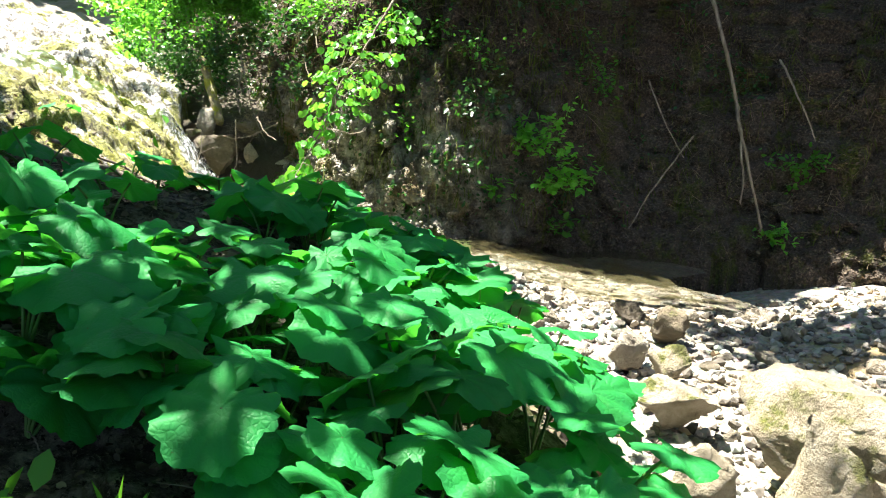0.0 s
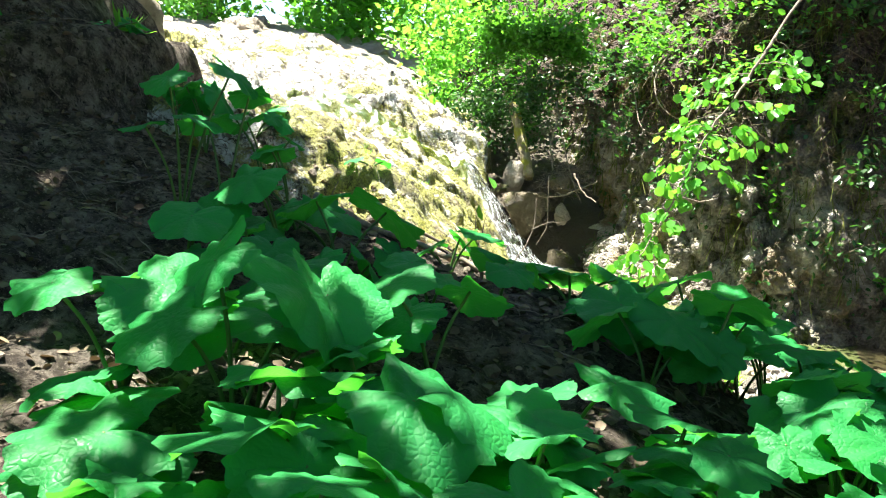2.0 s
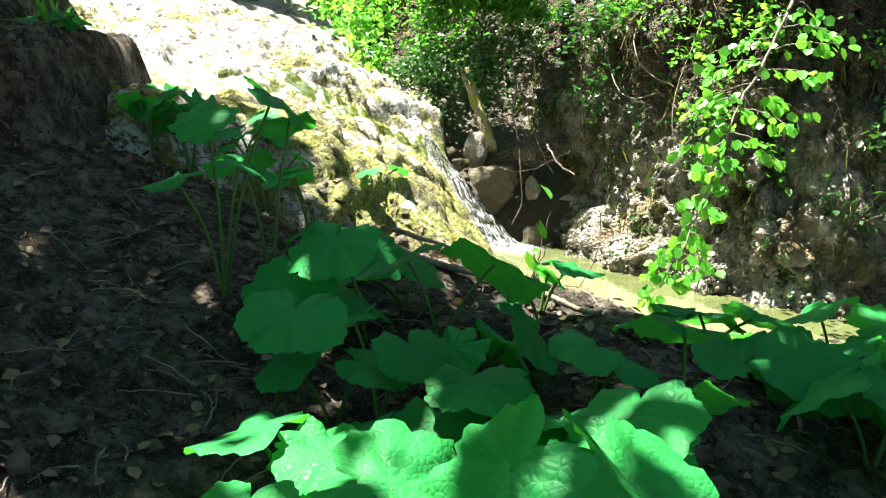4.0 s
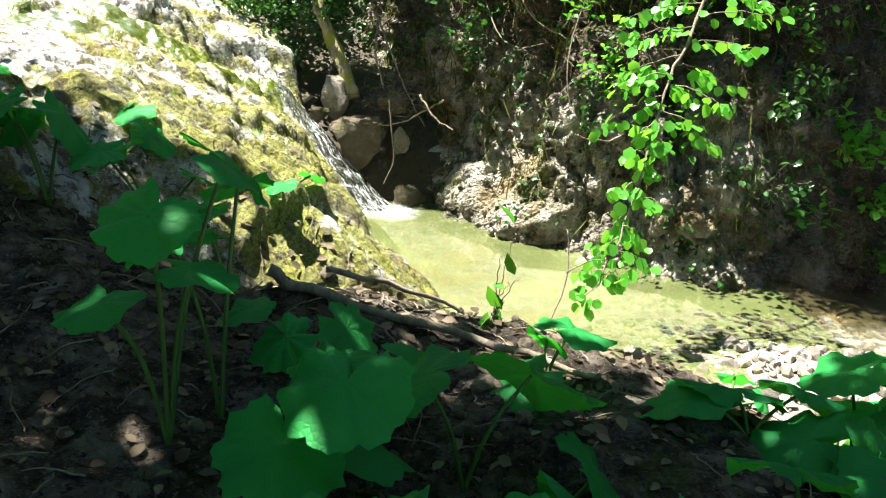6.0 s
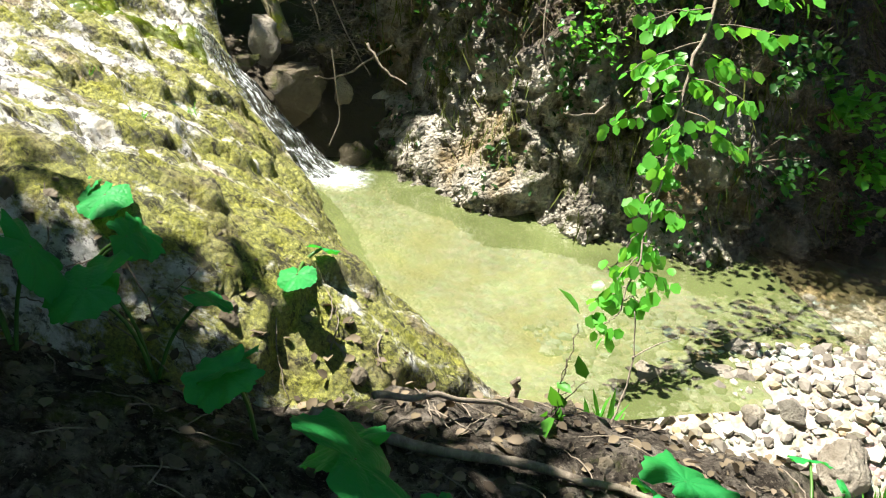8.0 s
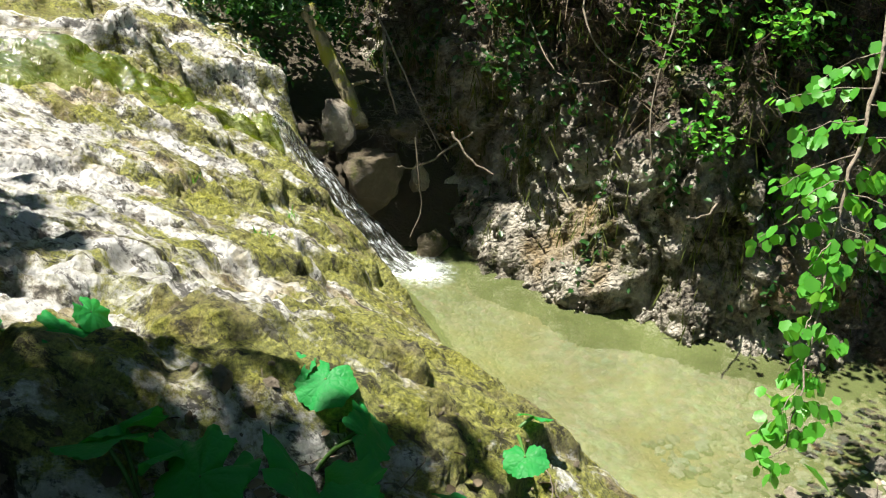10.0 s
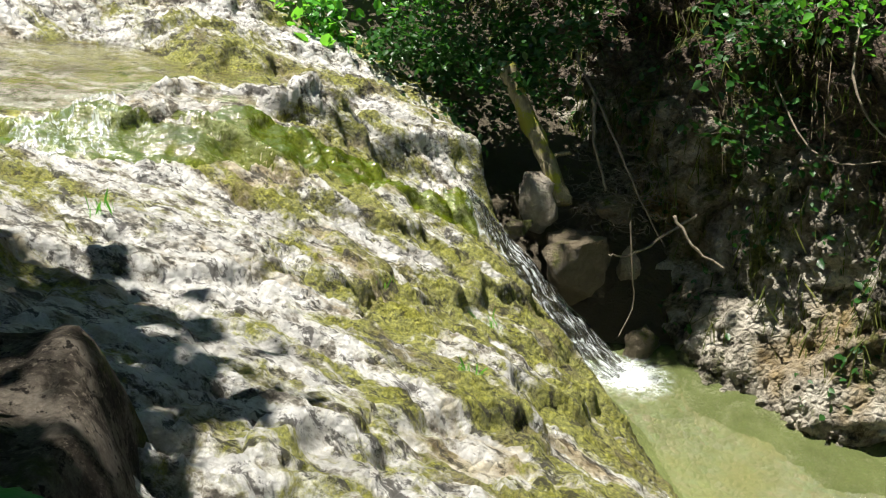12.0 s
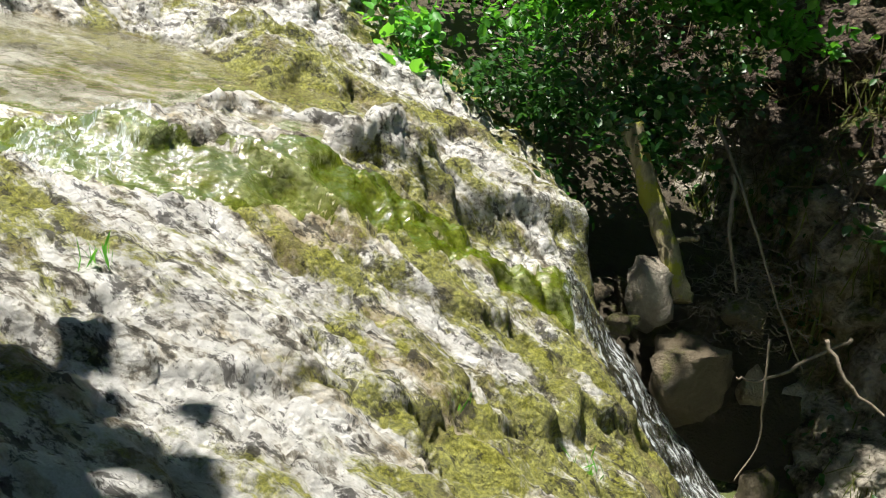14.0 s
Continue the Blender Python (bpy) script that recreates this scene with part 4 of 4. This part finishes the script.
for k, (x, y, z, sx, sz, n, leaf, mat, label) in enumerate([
        (-2.95, 10.95, 1.25, 0.50, 0.42, 1300, 0.05, M_SHADELEAF, "dense dark green bush above the hollow"), (-3.45, 11.25, 1.35, 0.48, 0.42, 1200, 0.052, M_SHADELEAF, "dense dark green bush behind the rock ledge"),
        (-2.62, 10.72, 1.50, 0.46, 0.38, 1200, 0.05, M_SHADELEAF, "green bush overhanging the log"), (-3.95, 11.6, 1.45, 0.40, 0.3, 260, 0.11, M_BRIGHT, "bright broad-leaved plants behind the ledge"),
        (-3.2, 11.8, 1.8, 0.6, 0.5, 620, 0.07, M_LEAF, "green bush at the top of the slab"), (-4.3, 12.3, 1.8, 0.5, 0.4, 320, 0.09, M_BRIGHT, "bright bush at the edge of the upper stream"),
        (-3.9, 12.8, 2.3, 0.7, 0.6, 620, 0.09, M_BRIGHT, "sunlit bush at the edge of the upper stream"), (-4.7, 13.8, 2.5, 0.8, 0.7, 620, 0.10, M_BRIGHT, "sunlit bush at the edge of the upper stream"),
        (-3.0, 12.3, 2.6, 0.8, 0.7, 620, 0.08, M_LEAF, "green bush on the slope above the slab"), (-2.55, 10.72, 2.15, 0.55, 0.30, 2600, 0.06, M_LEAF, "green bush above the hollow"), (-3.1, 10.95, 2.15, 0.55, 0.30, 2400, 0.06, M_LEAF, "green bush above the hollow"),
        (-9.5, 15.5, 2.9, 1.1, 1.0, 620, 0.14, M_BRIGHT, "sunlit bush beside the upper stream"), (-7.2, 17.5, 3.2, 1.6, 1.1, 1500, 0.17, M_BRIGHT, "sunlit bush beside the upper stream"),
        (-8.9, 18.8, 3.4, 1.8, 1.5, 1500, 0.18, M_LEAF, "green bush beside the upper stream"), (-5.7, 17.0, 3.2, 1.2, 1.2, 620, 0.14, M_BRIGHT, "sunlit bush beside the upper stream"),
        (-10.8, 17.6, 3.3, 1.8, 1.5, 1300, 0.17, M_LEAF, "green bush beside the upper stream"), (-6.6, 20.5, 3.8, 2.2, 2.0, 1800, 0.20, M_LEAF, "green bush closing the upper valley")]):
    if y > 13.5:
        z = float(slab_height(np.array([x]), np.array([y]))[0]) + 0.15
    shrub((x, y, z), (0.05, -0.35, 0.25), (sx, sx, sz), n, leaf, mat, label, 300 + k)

# hanging moss, roots and grass that fringe the cliff


def fringe(r, tufts, per, z0, z1, wide, deep, low, high):
    i = np.repeat(np.clip((r.uniform(7, LINE[0][-1] - 8, tufts) / 0.05).astype(int), 0, len(LINE[0]) - 1), per)
    z = np.maximum(0.2, np.repeat(r.uniform(z0, z1, tufts), per) + r.normal(0, 0.11, tufts * per))
    i = np.clip(i + r.normal(0, wide, len(i)).astype(int), 0, len(LINE[0]) - 1)
    b = cliff_set(LINE[0][i], z) - r.uniform(0, deep, len(i))
    return np.stack([LINE[1][i] + LINE[3][i] * b, LINE[2][i] + LINE[4][i] * b, z], 1), r.uniform(low, high, len(i))


r = np.random.RandomState(4)
P, S = fringe(r, 460, 24, 0.35, 2.6, 2.4, 0.05, 0.06, 0.20)
tagged(part("hanging_moss", foliage(P, np.tile([0, -0.25, -1.0], (len(P), 1)), S, BLADE * [0.5, 1, 1], r, 0.3), M_FRINGE), "hanging moss and dry grass fringing the cliff", "moss", kind="stuff")
P, S = fringe(r, 320, 20, 1.3, 3.3, 4.0, 0.10, 0.10, 0.34)
tagged(part("dry_brush", foliage(P, np.tile([0.2, -0.5, -0.5], (len(P), 1)), S, BLADE * [0.14, 1, 1], r, 0.55), M_LITTER), "dry grass and dead twigs on the upper cliff", "brush", kind="stuff")


P, S = fringe(r, 420, 16, 0.25, 2.6, 3.0, 0.08, 0.07, 0.26)
ok = P[:, 0] > 0.9
tagged(part("dry_brush", foliage(P[ok], np.tile([0.1, -0.6, -0.3], (int(ok.sum()), 1)), S[ok], BLADE * [0.18, 1, 1], r, 0.6), M_DRY), "dead grass and rootlets on the earth slope", "brush", kind="stuff")
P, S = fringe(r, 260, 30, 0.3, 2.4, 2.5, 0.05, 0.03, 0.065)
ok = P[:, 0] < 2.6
tagged(part("creeping_leaves", foliage(P[ok], np.tile([0, -0.5, -0.4], (int(ok.sum()), 1)), S[ok], OVAL, r, 0.6), M_SHADELEAF), "small dark leaves creeping over the cliff", "creeper", kind="stuff")


def litter(name, P, label, size, seed):
    r = np.random.RandomState(seed)
    n = len(P)
    W = np.stack([r.normal(0, 1, n), r.normal(0, 1, n), r.normal(0, 0.25, n)], 1)
    return tagged(part(name, foliage(P, W, r.uniform(0.6, 1.3, n) * size, OVAL, r, 0.2), M_LITTER), label, "leaf litter", kind="stuff")


r = np.random.RandomState(6)
bx, by = r.uniform(-5.2, 0.8, 7200), r.uniform(0.6, 6.3, 7200)
ok = bx < toe(by)
bx, by = bx[ok], by[ok]
litter("leaf_litter", np.stack([bx, by, ground_many(bx, by) + 0.012], 1), "dry brown leaves scattered over the bank", 0.045, 6)
tx, ty = r.uniform(-4.6, 0.4, 700), r.uniform(1.5, 6.3, 700)
ok = tx < toe(ty) - 0.1
tx, ty, verts, faces = tx[ok], ty[ok], [], []
for k, (x, y, z) in enumerate(zip(tx, ty, ground_many(tx, ty))):
    a, l = r.uniform(0, 6.28), r.uniform(0.05, 0.24)
    dx, dy = l * math.cos(a), l * math.sin(a)
    z2 = ground_z(x + dx, y + dy)
    v, f = tube([(x, y, z + 0.012), (x + 0.5 * dx + 0.02 * math.sin(a), y + 0.5 * dy, (z + z2) / 2 + 0.025), (x + dx, y + dy, z2 + 0.012)], 0.0035, 0.0015, 4, 0.002, k)
    faces += [[i + len(verts) for i in q] for q in f]
    verts += v
tagged(part("fallen_twigs", (verts, faces), M_TWIG), "fine dead twigs strewn over the bank", "twigs", kind="stuff")
sx, sy = r.uniform(-4.6, 0.6, 1900), r.uniform(1.0, 6.4, 1900)
ok = sx < toe(sy)
sx, sy = sx[ok], sy[ok]
sr = r.choice((0.008, 0.012, 0.018, 0.028, 0.045), len(sx), p=(0.3, 0.3, 0.22, 0.13, 0.05))
pebbles("bank_rubble", list(zip(sx, sy, ground_many(sx, sy) + sr * 0.2, sr)), "loose grey-brown stones in the soil of the bank", M_EARTHSTONE)
fi = np.r_[r.randint(120, len(LINE[0]) - 100, 3600), r.randint(390, 500, 4200)]
fz = np.r_[r.uniform(0.2, 2.8, 3600), r.uniform(0.05, 1.6, 4200)]
ok = (LINE[1][fi] > 0.9) | (fz > 1.2)
fi, fz = fi[ok], fz[ok]
fb = cliff_set(LINE[0][fi], fz) - 0.02
litter("leaf_litter", np.stack([LINE[1][fi] + LINE[3][fi] * fb, LINE[2][fi] + LINE[4][fi] * fb, fz], 1), "dry brown leaves caught on the cliff", 0.04, 7)

# the sunlit branch that hangs over the pool
branch = thing("hanging_branch", (-0.1, 8.45, 2.9), "leafy hazel branch hanging over the pool in sun", "branch")
B0 = Vector((-0.1, 8.45, 2.9))
SPINE = [Vector(p) - B0 for p in ((-0.1, 8.45, 2.9), (-0.40, 7.95, 2.35), (-0.57, 7.67, 1.97), (-0.72, 7.50, 1.66), (-0.85, 7.35, 1.43), (-0.95, 7.20, 1.08), (-1.08, 7.02, 0.78), (-1.22, 6.85, 0.54))]
part("main_stem", tube(SPINE, 0.013, 0.003, 7, 0.006, 2), M_TWIG, branch)
P, W = [], []
r = np.random.RandomState(12)
for k in range(26):
    f = 0.22 + 0.78 * k / 25
    a = f * (len(SPINE) - 1)
    i = min(int(a), len(SPINE) - 2)
    o = SPINE[i].lerp(SPINE[i + 1], a - i)
    l = (0.38 if f < 0.60 else 0.17) * r.uniform(0.6, 1.1)
    side = -1 if k % 2 else 1
    d = Vector((side * 0.8 + r.normal(0, 0.2), r.normal(0, 0.3), -0.35 + r.normal(0, 0.25))).normalized() * l
    part("side_twig", tube([o, o + d * 0.5 + Vector((0, 0, 0.03)), o + d], 0.004, 0.0015, 5, 0.004, k), M_TWIG, branch)
    for _ in range(int(13 + 16 * l)):
        P.append(tuple(o + d * r.uniform(0.15, 1.05) + Vector((r.normal(0, 0.03), r.normal(0, 0.03), r.normal(0, 0.02)))))
        W.append((d.x * 1.5 + r.normal(0, 0.4), -0.3 + r.normal(0, 0.4), -1.1))
part("foliage", foliage(P, W, r.uniform(0.045, 0.082, len(P)), ROUND, r, 0.35), M_BRIGHT, branch)


# ---- butterbur on the bank ----


def butter_leaf(seed):
    """A kidney-shaped, scalloped leaf with ribs and drooping edges; radius about 1."""
    r = np.random.RandomState(seed)
    a = np.linspace(-np.pi, np.pi, 61)
    lobes, ph = r.randint(8, 11), r.uniform(0, 6)
    R = 1.0 - 0.62 * np.exp(-((np.abs(a) - np.pi) / 0.30) ** 2) + 0.055 * np.cos(lobes * a + ph) + 0.018 * r.normal(0, 1, 61) + 0.035 * np.cos(22 * a)
    R *= 1 + 0.12 * np.cos(a) + 0.06 * np.cos(2 * a + r.uniform(0, 6))
    verts, faces = [(0, 0, 0.0)], []
    rings = (0.22, 0.45, 0.68, 0.86, 1.0)
    tilt, sag = r.uniform(-0.1, 0.1), r.uniform(0.16, 0.34)
    for q in rings:
        for i in range(61):
            rr = R[i] * q
            z = 0.10 * q - sag * q * q + 0.055 * q * abs(np.cos(0.5 * (lobes * a[i] + ph))) + 0.10 * q * q * np.cos(3 * a[i] + ph * 2) + 0.045 * q ** 3 * np.sin(7 * a[i] + 3 * ph) + 0.02 * q ** 4 * np.cos(17 * a[i]) + tilt * rr * np.cos(a[i])
            verts.append((rr * np.sin(a[i]), rr * np.cos(a[i]), z))
    for i in range(60):
        faces.append((0, 1 + i, 2 + i))
        for k in range(len(rings) - 1):
            b = 1 + 61 * k
            faces.append((b + i, b + 61 + i, b + 62 + i, b + 1 + i))
    me = bpy.data.meshes.new("leaf")
    me.from_pydata(verts, [], faces)
    me.polygons.foreach_set("use_smooth", [True] * len(me.polygons))
    me.materials.append(M_BUTTER)
    return me


LEAVES = [butter_leaf(k) for k in range(9)]
WALKED = [Vector(a[1]).lerp(Vector(b[1]), f / 5) for a, b in zip(PATH, PATH[1:]) for f in range(6)]


def butterbur(x, y, n, big, high, label, seed, droop=0):
    r = random.Random(seed)
    z = ground_z(x, y)
    plant = thing("butterbur_plant", (x, y, z - 0.02), label, "plant", "butterbur on the bank")
    for k in range(n):
        a = r.uniform(0, 6.28)
        reach, h, s = r.uniform(0.05, 0.20), high * r.uniform(0.6, 1.1), big * r.uniform(0.7, 1.2)
        tip = Vector((reach * math.cos(a), reach * math.sin(a), h))
        part("stem", tube([(0, 0, 0), (tip.x * 0.35, tip.y * 0.35, h * 0.6), tip], 0.007, 0.005, 5, 0.0, k), M_STEM, plant)
        leaf = new("leaf", LEAVES[r.randrange(9)])
        leaf.parent = plant
        turn = math.degrees(a) - 90 + r.uniform(-50, 50)
        leaf.matrix_local = Matrix.Translation(tip) @ pose(0, 0, 0, 0, 0, turn) @ pose(0, 0, 0, r.uniform(-38, -4) - droop, r.uniform(-18, 18), 0) @ Matrix.Diagonal((s, s, s, 1))
    return plant


LUSH, SHADED = "lush butterbur with broad round green leaves", "butterbur with broad dark green leaves in shade"
r = random.Random(21)
spot, y = 0, 0.75
while y < 5.4:
    x = -3.6
    while x < 1.1:
        px, py = x + r.uniform(-0.11, 0.11), y + r.uniform(-0.11, 0.11)
        x += 0.25
        limit = float(toe(np.array([py]))[0])
        near = min((Vector((px, py)) - w.xy).length for w in WALKED)
        ahead = py > 0.55 * -px + 0.55
        if px > limit - 0.05 or near < 0.46 or not ahead:
            continue
        lush = py < 3.6 or (px > limit - 1.1 and py < 5.3)
        if r.random() > (0.95 if lush else 0.38 if py < 4.6 else 0.05):
            continue
        butterbur(px, py, r.choice((3, 3, 4)) if lush else 2, 0.15 if lush else 0.125, (0.36 if lush else 0.24) if near > 0.6 else 0.22, LUSH if lush else SHADED, spot)
        spot += 1
    y += 0.26
for k, (px, py, n, big, top) in enumerate([
        (-3.54, 5.95, 4, 0.12, 1.48), (-3.78, 6.05, 3, 0.12, 1.50), (-3.18, 6.0, 3, 0.115, 1.34), (-3.36, 6.2, 2, 0.10, 1.38), (-2.70, 6.42, 2, 0.07, 0.92), (-3.28, 6.45, 2, 0.085, 1.16), (-4.12, 6.62, 3, 0.09, 1.45), (-4.5, 6.3, 3, 0.10, 1.6),
        (-2.90, 4.74, 4, 0.13, 1.80), (-2.80, 4.92, 2, 0.12, 1.52), (-2.9, 5.75, 2, 0.10, 1.25), (-2.58, 5.2, 3, 0.12, 1.06), (-2.34, 5.05, 3, 0.12, 1.02), (-1.85, 5.3, 3, 0.11, 0.98), (-2.16, 4.75, 2, 0.16, 1.10), (-1.05, 5.6, 2, 0.07, 0.5),
        (-2.4, 4.72, 2, 0.13, 1.16), (-2.56, 4.25, 2, 0.12, 1.06), (-2.26, 4.25, 2, 0.13, 1.02), (-2.0, 4.5, 3, 0.12, 1.0), (-1.76, 4.05, 2, 0.13, 0.98), (-2.1, 3.8, 2, 0.12, 0.9), (-1.25, 5.05, 3, 0.15, 0.90), (-1.05, 4.85, 3, 0.16, 0.88), (-0.6, 5.1, 3, 0.13, 0.78), (-0.87, 4.45, 3, 0.17, 0.88), (-1.5, 3.95, 3, 0.17, 1.02), (-1.8, 3.3, 3, 0.17, 1.12),
        (-4.4, 5.0, 3, 0.13, 1.85), (-4.9, 5.6, 3, 0.12, 2.2), (-5.0, 4.6, 3, 0.12, 2.2), (-5.3, 5.2, 3, 0.12, 2.5), (-4.7, 5.2, 3, 0.12, 2.1), (-5.4, 6.0, 3, 0.13, 2.5), (-5.6, 5.6, 3, 0.13, 2.7), (-5.2, 6.4, 3, 0.13, 2.3), (-4.9, 6.6, 3, 0.12, 2.0)]):
    butterbur(px, py, n, big, min(0.64, max(0.07, top - ground_z(px, py))), SHADED, 900 + k, 12)


def tuft(place, n, length, mat, label, seed):
    r = np.random.RandomState(seed)
    P = np.tile([0.0, 0.0, 0.0], (n, 1)) + r.normal(0, 0.03, (n, 3)) * [1, 1, 0]
    ob = part("grass_tuft", foliage(P, np.tile([0, 0, 1.1], (n, 1)), length * r.uniform(0.5, 1.2, n), BLADE, r, 0.5), mat)
    ob.location = place
    return tagged(ob, label, "grass", kind="stuff")


for k, (x, y, n, l) in enumerate([(-1.42, 6.35, 46, 0.24), (-1.55, 6.25, 24, 0.18), (-0.6, 5.7, 30, 0.22), (-3.6, 8.55, 14, 0.07), (-3.35, 7.9, 26, 0.06), (-3.1, 8.7, 20, 0.06), (-4.7, 8.6, 18, 0.08), (-4.6, 6.6, 30, 0.22), (-0.75, 1.95, 16, 0.22)]):
    tuft((x, y, ground_z(x, y)), n, l, M_BRIGHT, "tuft of fresh green grass", 40 + k)
for k, (x, y) in enumerate([(-0.95, 1.75), (-1.05, 1.9), (-1.9, 5.95)]):
    shrub((x, y, ground_z(x, y)), (0, 0, 0.6), (0.10, 0.10, 0.20), 10, 0.10, M_LEAF, "slender sapling with long pointed leaves", 500 + k, OVAL * [0.8, 1, 1], 0.1, "sapling")


# ---- trees round the gully ----


def tree(place, lean, height, crown, n, leaf, mat, label, seed):
    r = np.random.RandomState(seed)
    ob = thing("tree", place, label, "tree")
    c = np.array(lean, float) + [0, 0, height]
    part("trunk", tube([(0, 0, -0.5), tuple(c * [0.2, 0.2, 0.4]), tuple(c * [0.6, 0.6, 0.75]), tuple(c)], 0.16, 0.05, 10, 0.03, seed), M_BARK, ob)
    P, clumps = [], []
    for k in range(22):
        d = r.normal(0, 1, 3)
        d /= np.linalg.norm(d)
        tip = c + d * crown * r.uniform(0.35, 1.0)
        clumps.append(tip)
        part("limb", tube([tuple(c * [0.7, 0.7, 0.82]), tuple((c + tip) / 2 + [0, 0, 0.15]), tuple(tip)], 0.04, 0.01, 5, 0.03, seed + k), M_BARK, ob)
    for k in range(n):
        P.append(clumps[k % 22] + r.normal(0, 0.17, 3) * crown)
    part("crown", foliage(P, r.normal(0, 1, (n, 3)), leaf * r.uniform(0.7, 1.3, n), OVAL, r), mat, ob)
    return ob


for k, (place, lean, height, crown, n, leaf) in enumerate([
        ((-8.8, 5.6, 4.4), (2.68, 0.84, 0), 1.8, (1.6, 0.9, 0.4), 3800, 0.16), ((-8.9, 8.0, 4.4), (2.05, 0.25, 0), 1.8, (0.9, 0.75, 0.35), 1700, 0.15), ((-9.6, 3.4, 5.2), (3.7, 1.3, 0), 1.2, (1.5, 1.2, 0.4), 2800, 0.17), ((-7.0, 3.0, 3.2), (3.4, 2.4, 0), 2.6, (1.9, 0.95, 0.4), 2600, 0.16), ((-6.6, 1.6, 3.2), (3.6, 1.7, 0), 2.6, (1.7, 1.3, 0.4), 1050, 0.16), ((1.5, 14.3, 5.6), (-1.6, -2.6, 0), 3.2, (2.2, 2.0, 1.2), 4200, 0.20),
        ((4.5, 13.5, 5.6), (-1.6, -2.4, 0), 3.4, (2.4, 2.2, 1.3), 4200, 0.22),
        ((-10.5, 17.0, 3.0), (0.4, -0.5, 0), 5.0, (2.6, 2.4, 2.2), 3200, 0.26), ((-7.4, 24.0, 4.5), (0, 0, 0), 5.0, (3.2, 2.6, 2.8), 3200, 0.3),
        ((-11.5, 24.0, 4.5), (0, 0, 0), 5.0, (3.2, 2.6, 2.8), 3200, 0.3), ((-4.5, 21.5, 6.0), (-1, -0.5, 0), 4.0, (3.0, 2.4, 2.4), 3200, 0.28), ((-14.0, 20.0, 4.5), (0, 0, 0), 5.0, (3.2, 2.6, 2.8), 3200, 0.3)]):
    if k > 6:
        place = (place[0], place[1], float(slab_height(np.array([place[0]]), np.array([place[1]]))[0]))
    tree(place, lean, height, crown, n, leaf, M_LEAF, "broad-leaved tree leaning over the gully" if k < 7 else "broad-leaved tree beyond the upper stream", 700 + 30 * k)

# unseen wood added over the cliff, downstream and behind the walk to block light
for k, (place, lean, height, crown, n, leaf) in enumerate([
        ((6.0, 12.5, 6.0), (-3.0, -1.6, 0), 2.4, (2.2, 1.8, 0.7), 3000, 0.28),
        ((8.5, 6.0, 3.0), (-8.6, 1.4, 0), 4.6, (1.3, 1.3, 0.5), 620, 0.18), ((1.0, 13.0, 6.2), (-1.9, -3.1, 0), 1.4, (2.1, 0.95, 0.5), 3900, 0.24), ((4.6, 11.8, 5.8), (-2.2, -1.6, 0), 1.6, (1.9, 1.2, 0.5), 1900, 0.24),
        ((-1.5, 13.6, 5.0), (-2.95, -2.3, 0), 2.0, (0.75, 0.6, 0.35), 750, 0.14),
        ((7.0, -4.0, 1.0), (-3.6, 1.0, 0), 5.6, (3.2, 3.0, 0.9), 4200, 0.34), ((-1.0, -6.0, 1.0), (0.6, 2.6, 0), 5.6, (3.2, 2.8, 0.9), 4200, 0.34),
        ((-8.0, -3.0, 4.0), (1.6, 1.6, 0), 3.6, (3.2, 3.0, 0.9), 4200, 0.34), ((-11.0, 4.0, 6.0), (0.8, 0.6, 0), 3.0, (2.8, 3.2, 1.0), 4200, 0.34)]):
    tree(place, lean, height, crown, n, leaf, M_LEAF, "unseen broad-leaved tree added to shade the gully", 1100 + 30 * k)
